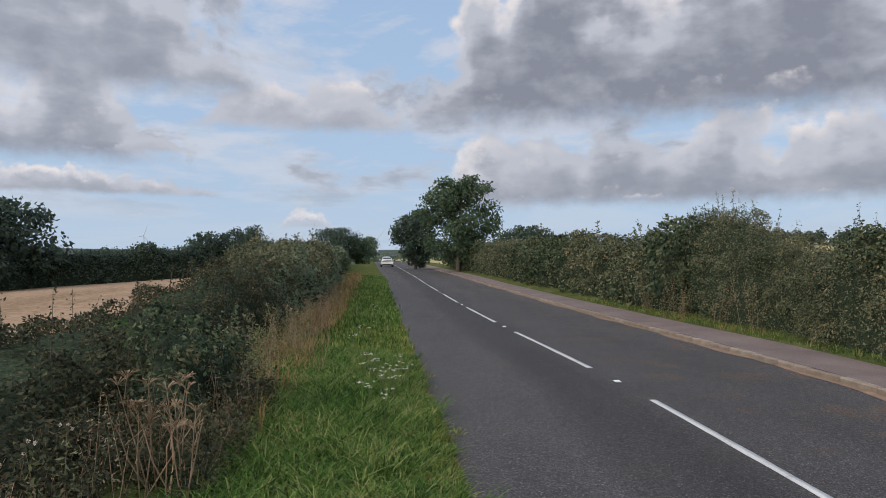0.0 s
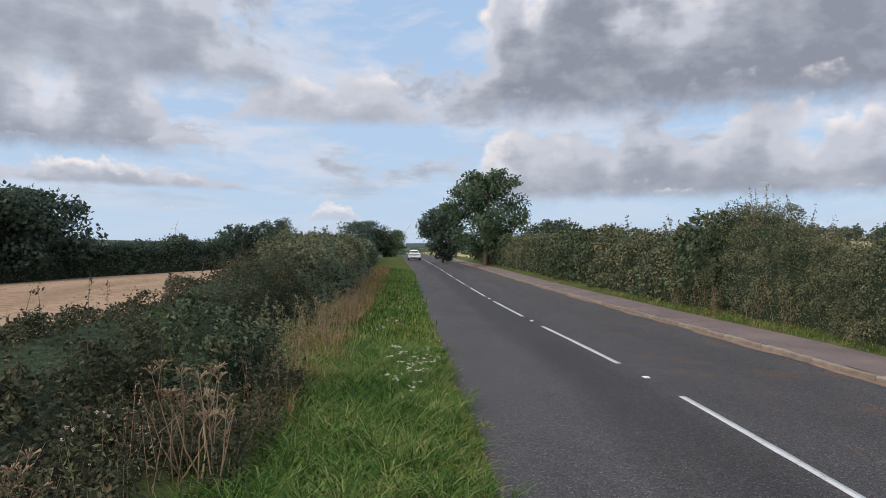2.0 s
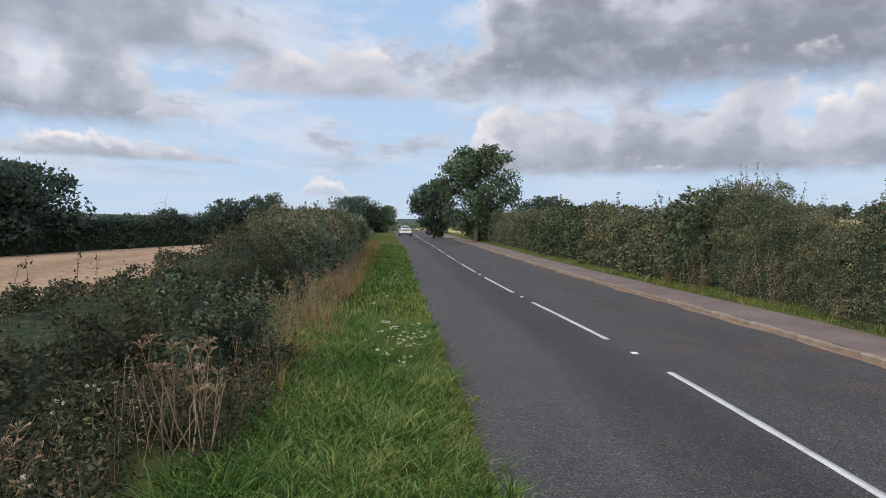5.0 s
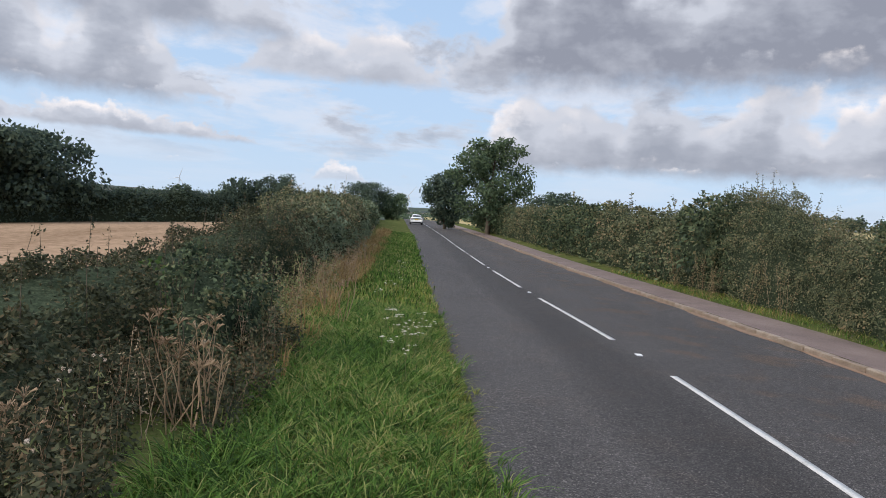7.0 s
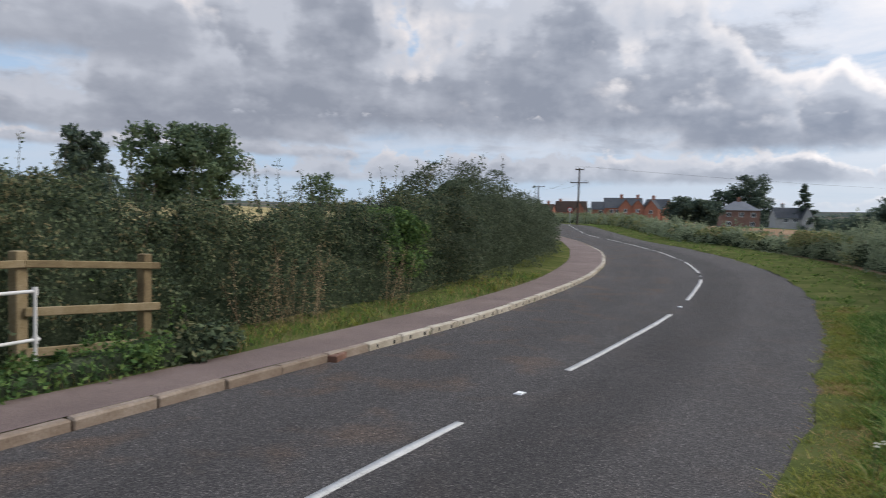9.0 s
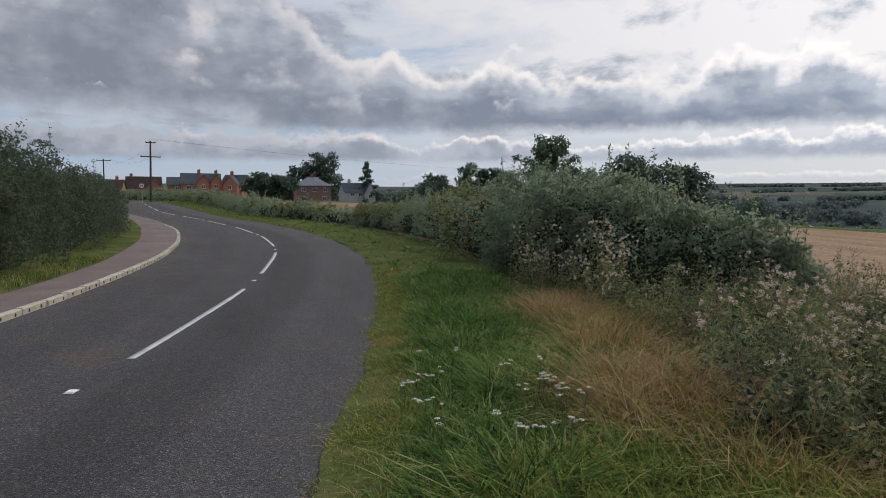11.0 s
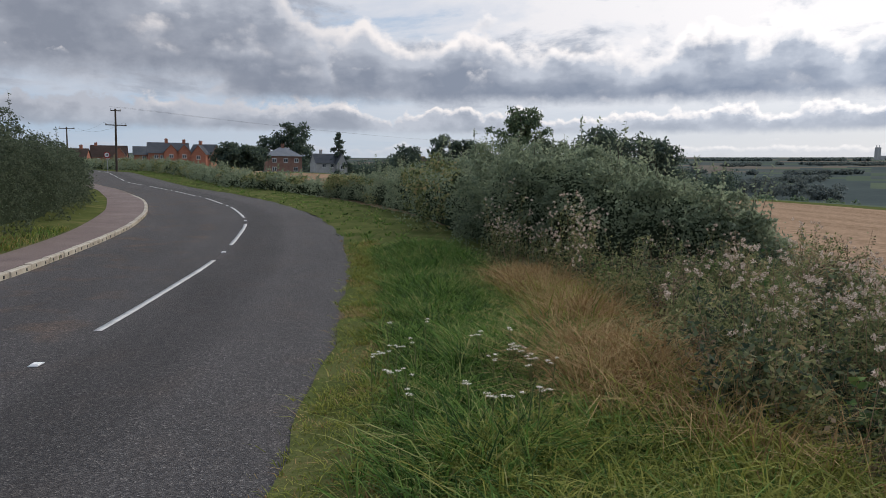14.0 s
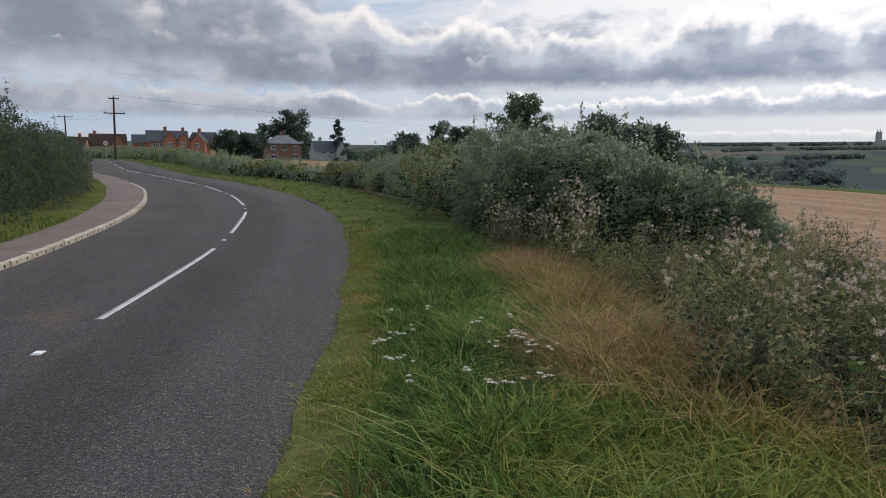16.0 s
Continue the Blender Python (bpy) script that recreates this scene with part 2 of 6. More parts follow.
LEAF_WEED = leafy("weed leaves", (0.055, 0.072, 0.03), (0.15, 0.176, 0.075), (0.26, 0.265, 0.12), (0.36, 0.265, 0.14), tr=0.5)
# Distance haze is mixed into both tree greens, LEAF_DARK the bluer.
LEAF_TREE = leafy("tree leaves", (0.058, 0.088, 0.058), (0.092, 0.135, 0.078), (0.138, 0.182, 0.098), tr=0.4)
LEAF_DARK = leafy("dark tree leaves blued by painted haze", (0.043, 0.064, 0.056), (0.07, 0.10, 0.076), (0.106, 0.138, 0.09), tr=0.38)
LEAF_WILLOW = leafy("grey willow leaves", (0.044, 0.06, 0.04), (0.074, 0.094, 0.06), (0.115, 0.138, 0.086), tr=0.42, island=0.5)
DOCK = leafy("rust-brown dock seed heads", (0.12, 0.085, 0.045), (0.21, 0.155, 0.085), (0.32, 0.245, 0.145))
THISTLE = leafy("thistle down", (0.34, 0.25, 0.19), (0.52, 0.41, 0.33), (0.68, 0.58, 0.49))
GRASS = leafy("verge grass", (0.030, 0.062, 0.016), (0.078, 0.158, 0.028), (0.155, 0.25, 0.052), (0.32, 0.30, 0.12), tr=0.4, island=0.95)
WITHERED = leafy("withered brown leaves", (0.085, 0.06, 0.04), (0.19, 0.14, 0.09), (0.32, 0.25, 0.17))
GRASS_DRY = leafy("dry grass", (0.16, 0.095, 0.04), (0.28, 0.175, 0.075), (0.39, 0.28, 0.13))
GRASS_YELLOW = leafy("yellowing grass", (0.08, 0.10, 0.02), (0.175, 0.20, 0.038), (0.29, 0.29, 0.07), tr=0.42)
STALK = material("dead stalks", [(0.2, (0.16, 0.10, 0.06)), (0.6, (0.30, 0.21, 0.13)), (0.9, (0.42, 0.32, 0.22))], 4, 30, 0.9, 0, island=0.5)
FLOWER = leafy("white yarrow flowers", (0.46, 0.43, 0.34), (0.60, 0.57, 0.46), (0.72, 0.69, 0.58), tr=0.1)
BARK = material("bark", [(0.2, (0.05, 0.04, 0.03)), (0.6, (0.10, 0.08, 0.06)), (0.9, (0.15, 0.13, 0.10))], 3, 25, 0.95, 0.6)
# Dark colour holds the shade between twigs; only the hedge cores wear it.
TWIG_SHADE = material("twigs and inner leaves with shade painted in", [(0.2, (0.016, 0.022, 0.014)), (0.6, (0.040, 0.052, 0.032)), (0.9, (0.09, 0.10, 0.06))], 7, 30, 1.0, 1.0, fine_amt=1.2, spec=0.0)
SOIL = material("verge soil and thatch", [(0.2, (0.045, 0.05, 0.02)), (0.5, (0.075, 0.09, 0.03)), (0.85, (0.15, 0.13, 0.06))], 1.2, 25, 0.95, 0.8, spec=0.0)
STUBBLE = material("cut stubble", [(0.15, (0.15, 0.10, 0.06)), (0.45, (0.235, 0.16, 0.106)), (0.7, (0.32, 0.22, 0.148)), (0.95, (0.2, 0.16, 0.09))], 0.12, 2.5, 0.95, 0.5, 9.0, fine_amt=1.3, stretch=(1, 0.2, 1), spec=0.0)
PASTURE = material("pale pasture", [(0.2, (0.22, 0.19, 0.09)), (0.6, (0.34, 0.28, 0.15)), (0.9, (0.42, 0.34, 0.20))], 0.05, 1.5, 0.95, 0.4, spec=0.0)
# The far land's colours hold distance haze: dulled and greyed, FARLAND and FARSLOPE bluish.
FARLAND = material("far fields tinted with haze", [(0.2, (0.055, 0.068, 0.066)), (0.5, (0.07, 0.082, 0.076)), (0.8, (0.088, 0.095, 0.085))], 0.004, 0.05, 1.0, 0, spec=0.0)
FARGREEN = material("far green fields greyed with haze", [(0.2, (0.06, 0.078, 0.06)), (0.5, (0.08, 0.10, 0.07)), (0.8, (0.10, 0.12, 0.08))], 0.006, 0.08, 1.0, 0, spec=0.0)
FARSTRAW = material("far straw fields greyed with haze", [(0.2, (0.10, 0.09, 0.075)), (0.5, (0.125, 0.11, 0.09)), (0.8, (0.15, 0.13, 0.105))], 0.006, 0.08, 1.0, 0, spec=0.0)
FARSLOPE = material("far wooded slopes tinted with haze", [(0.2, (0.05, 0.062, 0.062)), (0.6, (0.068, 0.082, 0.076)), (0.9, (0.085, 0.098, 0.085))], 0.01, 0.2, 1.0, 0, spec=0.0)
# Bluish haze is mixed into the leaf colour of the valley's woods.
FARWOOD = leafy("haze-tinted far woods", (0.07, 0.088, 0.09), (0.10, 0.122, 0.115), (0.135, 0.155, 0.135), tr=0.45)


def asphalt():
    """Rolled asphalt: pale stones in dark binder, darker and paler bands along the lanes, brown stains; "across" runs from the west edge (0) to the kerb (1)."""
    m = bpy.data.materials.new("worn asphalt")
    m.use_nodes = True
    nt = m.node_tree
    N, link = nt.nodes.new, nt.links.new
    bsdf = nt.nodes["Principled BSDF"]
    bsdf.inputs["Roughness"].default_value, bsdf.inputs["Specular IOR Level"].default_value = 0.88, 0.22
    tc = N("ShaderNodeTexCoord").outputs["Object"]

    def noise_(scale, detail=4.0, stretch=(1, 1, 1)):
        mp, n = N("ShaderNodeMapping"), N("ShaderNodeTexNoise")
        mp.inputs["Scale"].default_value = stretch
        link(tc, mp.inputs["Vector"])
        link(mp.outputs[0], n.inputs["Vector"])
        n.inputs["Scale"].default_value, n.inputs["Detail"].default_value = scale, detail
        return n.outputs[0]

    def ramp_(fac, *stops):
        n = N("ShaderNodeValToRGB")
        while len(n.color_ramp.elements) < len(stops):
            n.color_ramp.elements.new(0.5)
        for e, (p, c) in zip(n.color_ramp.elements, stops):
            e.position, e.color = p, (*c, 1) if isinstance(c, tuple) else (c, c, c, 1)
        link(fac, n.inputs[0])
        return n.outputs[0]

    def calc(op, a, b):
        n = N("ShaderNodeMath")
        n.operation = op
        for i, v in enumerate((a, b)):
            if isinstance(v, (int, float)):
                n.inputs[i].default_value = v
            else:
                link(v, n.inputs[i])
        return n.outputs[0]

    def mix_(kind, fac, a, b):
        n = N("ShaderNodeMix")
        n.data_type, n.blend_type = "RGBA", kind
        for sock, v in ((n.inputs[0], fac), (n.inputs[6], a), (n.inputs[7], b)):
            if isinstance(v, (int, float)):
                sock.default_value = v
            elif isinstance(v, tuple):
                sock.default_value = (*v, 1)
            else:
                link(v, sock)
        return n.outputs[2]

    stones = N("ShaderNodeTexVoronoi")
    stones.inputs["Scale"].default_value = 85.0
    link(tc, stones.inputs["Vector"])
    sep = N("ShaderNodeSeparateColor")
    link(stones.outputs["Color"], sep.inputs[0])
    grit = ramp_(sep.outputs[0], (0.0, (0.027, 0.025, 0.0255)), (0.45, (0.049, 0.045, 0.0445)), (0.8, (0.072, 0.066, 0.063)), (0.95, (0.102, 0.094, 0.088)), (1.0, (0.18, 0.166, 0.153)))
    at = N("ShaderNodeAttribute")
    at.attribute_name = "across"
    u = calc("ADD", at.outputs["Fac"], calc("MULTIPLY", calc("SUBTRACT", noise_(0.5, 4.0, (1, 0.25, 1)), 0.5), 0.16))
    band = ramp_(u, (0.0, 0.60), (0.10, 0.55), (0.22, 0.55), (0.29, 0.36), (0.41, 0.33), (0.47, 0.48), (0.62, 0.52), (0.72, 0.44), (0.88, 0.50), (1.0, 0.56))
    worn = calc("ADD", band, calc("MULTIPLY", calc("SUBTRACT", noise_(0.9, 5.0, (1, 0.3, 1)), 0.5), 0.30))
    colour = mix_("MULTIPLY", 1.0, grit, ramp_(worn, (0.2, 0.55), (0.5, 1.0), (0.75, 1.5)))
    stain = calc("MULTIPLY", ramp_(noise_(1.1, 5.0), (0.52, 0.0), (0.66, 1.0)), ramp_(u, (0.5, 0.15), (0.62, 0.7), (0.9, 0.8)))
    colour = mix_("MIX", stain, colour, mix_("MULTIPLY", 1.0, colour, (1.45, 1.12, 0.86)))
    link(colour, bsdf.inputs["Base Color"])
    bp = N("ShaderNodeBump")
    bp.inputs["Strength"].default_value, bp.inputs["Distance"].default_value = 0.8, 0.012
    link(stones.outputs["Distance"], bp.inputs["Height"])
    link(bp.outputs[0], bsdf.inputs["Normal"])
    return m


ASPHALT = asphalt()
PAVING = material("pinkish tarmac pavement", [(0.15, (0.10, 0.073, 0.066)), (0.5, (0.145, 0.107, 0.096)), (0.9, (0.21, 0.16, 0.142))], 0.8, 90, 0.9, 0.5, 90, fine_amt=1.4)
KERBSTONE = material("weathered kerb concrete", [(0.15, (0.12, 0.082, 0.056)), (0.5, (0.20, 0.155, 0.118)), (0.85, (0.32, 0.27, 0.22))], 2.5, 30, 0.9, 0.4, rand=0.18)
KERBPALE = material("pale whitewashed kerb", [(0.15, (0.17, 0.135, 0.095)), (0.42, (0.34, 0.30, 0.235)), (0.85, (0.48, 0.44, 0.37))], 3.0, 30, 0.9, 0.4, rand=0.25)
PAINT = material("worn white road paint", [(0.15, (0.20, 0.195, 0.19)), (0.4, (0.39, 0.385, 0.37)), (0.8, (0.52, 0.51, 0.50))], 3, 60, 0.8, 0.4, fine_amt=1.0)
TIMBER = material("weathered fence timber", [(0.1, (0.09, 0.062, 0.032)), (0.5, (0.18, 0.135, 0.070)), (0.9, (0.27, 0.215, 0.135))], 4, 45, 0.85, 0.35, rand=0.3)
PIPE = material("white painted pipe", [(0.1, (0.28, 0.265, 0.25)), (0.4, (0.46, 0.455, 0.44)), (0.9, (0.58, 0.575, 0.56))], 6, 50, 0.5, 0.1)
GULLY = material("rusty iron and silt", [(0.2, (0.09, 0.045, 0.03)), (0.6, (0.16, 0.085, 0.06)), (0.9, (0.23, 0.15, 0.11))], 8, 50, 0.85, 0.5)
SLAB = material("buff concrete cover", [(0.2, (0.19, 0.13, 0.095)), (0.6, (0.28, 0.20, 0.15)), (0.9, (0.35, 0.27, 0.21))], 2, 40, 0.9, 0.3)
SILT = material("reddish gutter silt", [(0.2, (0.13, 0.09, 0.06)), (0.6, (0.20, 0.13, 0.09)), (0.9, (0.26, 0.19, 0.13))], 3, 40, 0.95, 0.4)
BRICK = material("red brick", [(0.2, (0.24, 0.095, 0.06)), (0.6, (0.33, 0.14, 0.09)), (0.9, (0.40, 0.20, 0.13))], 1.0, 12, 0.9, 0.3)
BRICK_BROWN = material("brown brick", [(0.2, (0.17, 0.09, 0.07)), (0.6, (0.23, 0.13, 0.10)), (0.9, (0.28, 0.18, 0.13))], 1.0, 12, 0.9, 0.3)
SLATE = material("roof slate", [(0.2, (0.09, 0.10, 0.115)), (0.6, (0.13, 0.14, 0.155)), (0.9, (0.17, 0.175, 0.185))], 0.8, 10, 0.7, 0.3)
TILE = material("brown roof tile", [(0.2, (0.075, 0.05, 0.04)), (0.6, (0.11, 0.075, 0.06)), (0.9, (0.15, 0.10, 0.08))], 0.8, 10, 0.85, 0.3)
RENDER = material("pale rendered wall", [(0.2, (0.28, 0.27, 0.26)), (0.8, (0.42, 0.41, 0.39))], 1, 15, 0.9, 0.1)
WHITE = material("white painted frames", [(0.2, (0.6, 0.6, 0.58)), (0.8, (0.75, 0.75, 0.73))], 5, 40, 0.5, 0)
GLASS = material("dark window glass", [(0.2, (0.02, 0.025, 0.03)), (0.8, (0.04, 0.045, 0.05))], 1, 8, 0.08, 0, spec=0.6)
CREOSOTE = material("dark pole timber", [(0.2, (0.04, 0.03, 0.025)), (0.8, (0.09, 0.07, 0.055))], 3, 20, 0.9, 0.3)
STEEL = material("galvanised steel", [(0.2, (0.25, 0.26, 0.27)), (0.8, (0.4, 0.41, 0.42))], 4, 30, 0.5, 0, metal=0.6)
TURBINE = material("pale turbine steel", [(0.2, (0.55, 0.56, 0.58)), (0.8, (0.66, 0.67, 0.68))], 0.2, 3, 0.5, 0)
CARPAINT = material("white car paint", [(0.2, (0.72, 0.72, 0.72)), (0.8, (0.8, 0.8, 0.8))], 2, 20, 0.25, 0, spec=0.6)
RUBBER = material("tyre rubber", [(0.2, (0.015, 0.015, 0.015)), (0.8, (0.03, 0.03, 0.03))], 5, 40, 0.8, 0.2)
REDLENS = material("red lamp lens", [(0.2, (0.30, 0.01, 0.01)), (0.8, (0.42, 0.02, 0.02))], 5, 30, 0.2, 0, spec=0.6)
PLATE = material("yellow number plate", [(0.2, (0.55, 0.42, 0.05)), (0.8, (0.62, 0.48, 0.07))], 5, 30, 0.4, 0)
SIGNFACE = material("grey sign back", [(0.2, (0.35, 0.36, 0.37)), (0.8, (0.5, 0.5, 0.51))], 4, 20, 0.6, 0)

# ---- mesh helpers ----
rng = np.random.default_rng(7)


def mesh_from(name, verts, quads=None, tris=None):
    """A mesh from arrays: vertices (n, 3), quads (m, 4), triangles (k, 3)."""
    me = bpy.data.meshes.new(name)
    verts = np.asarray(verts, np.float32).reshape(-1, 3)
    loops, starts, at = [], [], 0
    for f, k in ((quads, 4), (tris, 3)):
        if f is not None and len(f):
            f = np.asarray(f, np.int32).reshape(-1, k)
            loops.append(f.ravel())
            starts.append(at + np.arange(len(f), dtype=np.int32) * k)
            at += f.size
    loops, starts = np.concatenate(loops), np.concatenate(starts)
    me.vertices.add(len(verts))
    me.vertices.foreach_set("co", verts.ravel())
    me.loops.add(len(loops))
    me.loops.foreach_set("vertex_index", loops.astype(np.int32))
    me.polygons.add(len(starts))
    me.polygons.foreach_set("loop_start", starts.astype(np.int32))
    me.update(calc_edges=True)
    me.validate()
    return me


def part(name, bm, mat, parent=None, label="", smooth=False):
    """One mesh object, from a bmesh or a mesh, under its thing."""
    if isinstance(bm, bmesh.types.BMesh):
        me = bpy.data.meshes.new(name)
        bmesh.ops.recalc_face_normals(bm, faces=bm.faces)
        bm.to_mesh(me)
        bm.free()
    else:
        me = bm
    if not me.materials:
        me.materials.append(mat)
    if smooth:
        me.polygons.foreach_set("use_smooth", np.ones(len(me.polygons), bool))
    ob = new(name, me)
    if parent:
        ob.parent = parent
    if label:
        tagged(ob, label)
    return ob


def box(bm, c, s, rot=None, bevel=0.0):
    m = Matrix.Translation(c) @ (rot or Matrix()) @ Matrix.Diagonal((*s, 1))
    r = bmesh.ops.create_cube(bm, size=1.0, matrix=m)
    if bevel:
        edges = list({e for v in r["verts"] for e in v.link_edges})
        bmesh.ops.bevel(bm, geom=edges, offset=bevel, segments=1, affect="EDGES", profile=0.5)
    return bm


def boxed(c, s, rot=None, bevel=0.0):
    return box(bmesh.new(), c, s, rot, bevel)


def tube(pts, radii, sides=6):
    """Vertices and quads of a tapering tube along points."""
    pts = np.asarray(pts, float)
    n = len(pts)
    d = np.gradient(pts, axis=0)
    d /= np.linalg.norm(d, axis=1, keepdims=True) + 1e-9
    ref = np.where(np.abs(d[:, 2:3]) > 0.9, [[1.0, 0, 0]], [[0, 0, 1.0]])
    u = np.cross(d, ref)
    u /= np.linalg.norm(u, axis=1, keepdims=True) + 1e-9
    w = np.cross(d, u)
    a = np.linspace(0, 2 * np.pi, sides, endpoint=False)
    ring = pts[:, None] + np.asarray(radii)[:, None, None] * (np.cos(a)[None, :, None] * u[:, None] + np.sin(a)[None, :, None] * w[:, None])
    i, j = np.meshgrid(np.arange(n - 1), np.arange(sides), indexing="ij")
    k = (j + 1) % sides
    q = np.stack([i * sides + j, i * sides + k, (i + 1) * sides + k, (i + 1) * sides + j], -1).reshape(-1, 4)
    return ring.reshape(-1, 3), q


def joined(pieces):
    vs, qs, at = [], [], 0
    for v, q in pieces:
        vs.append(v)
        qs.append(q + at)
        at += len(v)
    return np.concatenate(vs), np.concatenate(qs)


def lump(p, scale, seed=0):
    """Smooth value noise, -1 to 1, of points (n, 3)."""
    p = np.asarray(p, float) * scale + seed * 17.3
    i = np.floor(p).astype(np.int64)
    f = p - i
    f = f * f * (3 - 2 * f)
    out = np.zeros(len(p))
    for dx in (0, 1):
        for dy in (0, 1):
            for dz in (0, 1):
                h = (i[:, 0] + dx) * 374761393 + (i[:, 1] + dy) * 668265263 + (i[:, 2] + dz) * 2147483647 + seed * 974711
                h = (h ^ (h >> 13)) * 1274126177
                h = ((h ^ (h >> 16)) & 0xFFFF) / 32767.5 - 1
                out += h * np.where(dx, f[:, 0], 1 - f[:, 0]) * np.where(dy, f[:, 1], 1 - f[:, 1]) * np.where(dz, f[:, 2], 1 - f[:, 2])
    return out


def unit(v):
    return v / (np.linalg.norm(v, axis=-1, keepdims=True) + 1e-9)


def leaves(pos, out, size, aspect=0.55, spread=0.9, droop=0.0):
    """A folded four-cornered leaf at each point, facing more or less along out."""
    n = len(pos)
    size = np.broadcast_to(size, n)[:, None] * rng.uniform(0.65, 1.3, (n, 1))
    nor = unit(out + rng.normal(0, spread, (n, 3)) * 0.8)
    axis = unit(np.cross(nor, rng.normal(0, 1, (n, 3))))
    axis[:, 2] -= droop
    axis = unit(axis)
    side = unit(np.cross(nor, axis))
    tip = pos + axis * size
    mid = pos + axis * size * 0.45 - nor * size * 0.12
    w = size * aspect * 0.5
    v = np.stack([pos, mid + side * w, tip, mid - side * w], 1).reshape(-1, 3)
    return v, np.arange(n * 4).reshape(-1, 4)


def blades(pos, height, width, lean=0.35, way=None, arched=True):
    """Grass blades that bend over: a quad and a tip each."""
    n = len(pos)
    h = np.broadcast_to(height, n)[:, None] * rng.uniform(0.55, 1.3, (n, 1))
    a = rng.uniform(0, 2 * np.pi, n)
    side = np.stack([np.cos(a), np.sin(a), 0 * a], -1)
    b = a + np.pi / 2 + rng.normal(0, 0.5, n)
    go = np.stack([np.cos(b), np.sin(b), 0 * b], -1) * rng.uniform(0.1, 1.0, (n, 1)) * lean
    if way is not None:
        go = np.column_stack([way, np.zeros(n)]) * lean * 0.5 + go * 0.35
    w = np.broadcast_to(width, n)[:, None] * 0.5
    up = np.array([[0, 0, 1.0]])
    sag = rng.uniform(0.15, 0.5, (n, 1))
    rows = []
    for f, wide in ((0.0, 0.8), (0.4, 1.0), (0.75, 0.7)) if arched else ((0.0, 0.9), (0.55, 1.0)):
        c = pos + up * h * (f - sag * f ** 2.5) + go * h * 1.5 * f ** 1.8
        rows += [c - side * w * wide, c + side * w * wide]
    rows.append(pos + up * h * (1 - sag * 1.25) + go * h * 1.5)
    v = np.stack(rows, 1).reshape(-1, 3)
    if not arched:
        k = np.arange(n)[:, None] * 5
        return v, k + np.array([[0, 1, 3, 2]]), k + np.array([[2, 3, 4]])
    k = np.arange(n)[:, None] * 7
    return v, np.concatenate([k + np.array([[0, 1, 3, 2]]), k + np.array([[2, 3, 5, 4]])]), k + np.array([[4, 5, 6]])


def bearing(az, d):
    a = radians(az)
    return math.sin(a) * d, math.cos(a) * d


# ---- the lie of the land ----


def curve(*pts):
    xs, ys = np.array([p[0] for p in pts], float), np.array([p[1] for p in pts], float)

    def at(y):
        y = np.asarray(y, float)
        # softened straight interpolation
        return sum(np.interp(y + o, xs, ys) for o in (-1.6, -0.8, 0, 0.8, 1.6)) / 5
    return at


ROAD_Z = curve((-400, 2.4), (-150, 2.1), (-98, 1.75), (-68, 0.95), (-60, 0.75), (-45, 0.46), (-24, 0.18), (-9, 0), (20, 0), (30, 0.06), (46, 0.26), (60, 0.5), (109, 1.14), (150, 1.5), (400, 1.6))
CENTRE = curve((-400, 120), (-150, 35), (-98, 19.4), (-67.6, 11.8), (-59.2, 8.6), (-50.7, 5.7), (-42, 3.095), (-33.2, 1.281), (-27.3, 0.612), (-24, 0.463), (-18.3, 0.695), (-15.3, 0.914), (-9.4, 1.832), (-6.5, 2.382), (0, 3.25), (5, 3.6), (10, 3.762), (15, 3.674), (20, 3.526), (28, 3.349), (40, 3.137), (60, 2.8), (109, 1.85), (180, 0.55), (400, -4.05))
EDGE_W = curve((-400, 117), (-150, 32), (-98, 16.4), (-57, 5.1), (-48, 1.8), (-39, -0.517), (-34, -1.4), (-28, -2.2), (-21.5, -2.404), (-15.7, -1.993), (-10.5, -1.307), (-7.2, -0.764), (-5.6, -0.383), (-4.4, -0.052), (0, 0.431), (6, 0.726), (9, 0.668), (13.6, 0.62), (24, 0.544), (50, 0.3), (109, -1.1), (180, -2.4), (400, -7))
KERB_E = curve((-400, 123.5), (-150, 38.5), (-98, 23), (-67.6, 15.3), (-50.7, 9.2), (-42, 6.7), (-38, 5.7), (-33, 4.85), (-29, 4.3), (-24, 3.934), (-20, 3.92), (-17, 4.049), (-14, 4.237), (-11.6, 4.502), (-9, 4.935), (-5.6, 5.397), (-3.7, 5.595), (-1.9, 5.883), (0.9, 6.11), (2.4, 6.24), (3.8, 6.42), (5.4, 6.67), (7.5, 6.95), (10.2, 7.2), (14, 7.3), (17, 7.37), (26, 7.342), (40, 7.127), (67, 6.6), (109, 5.4), (180, 4.1), (400, -0.5))
PAVE_E = curve((-400, 125), (-98, 24.4), (-67.6, 16.7), (-50.7, 10.6), (-40, 7.9), (-31, 6.15), (-26, 5.55), (-21, 5.15), (-17, 5.2), (-14, 5.42), (-10, 5.95), (-7.4, 6.15), (-3.9, 6.761), (-2.4, 7.026), (-0.7, 7.493), (0.8, 7.5), (2.7, 7.66), (5, 7.86), (7, 8.1), (9.5, 8.42), (12, 8.72), (14.5, 8.87), (26, 8.834), (40, 8.55), (67, 8.1), (109, 6.9), (180, 5.6), (400, 1))
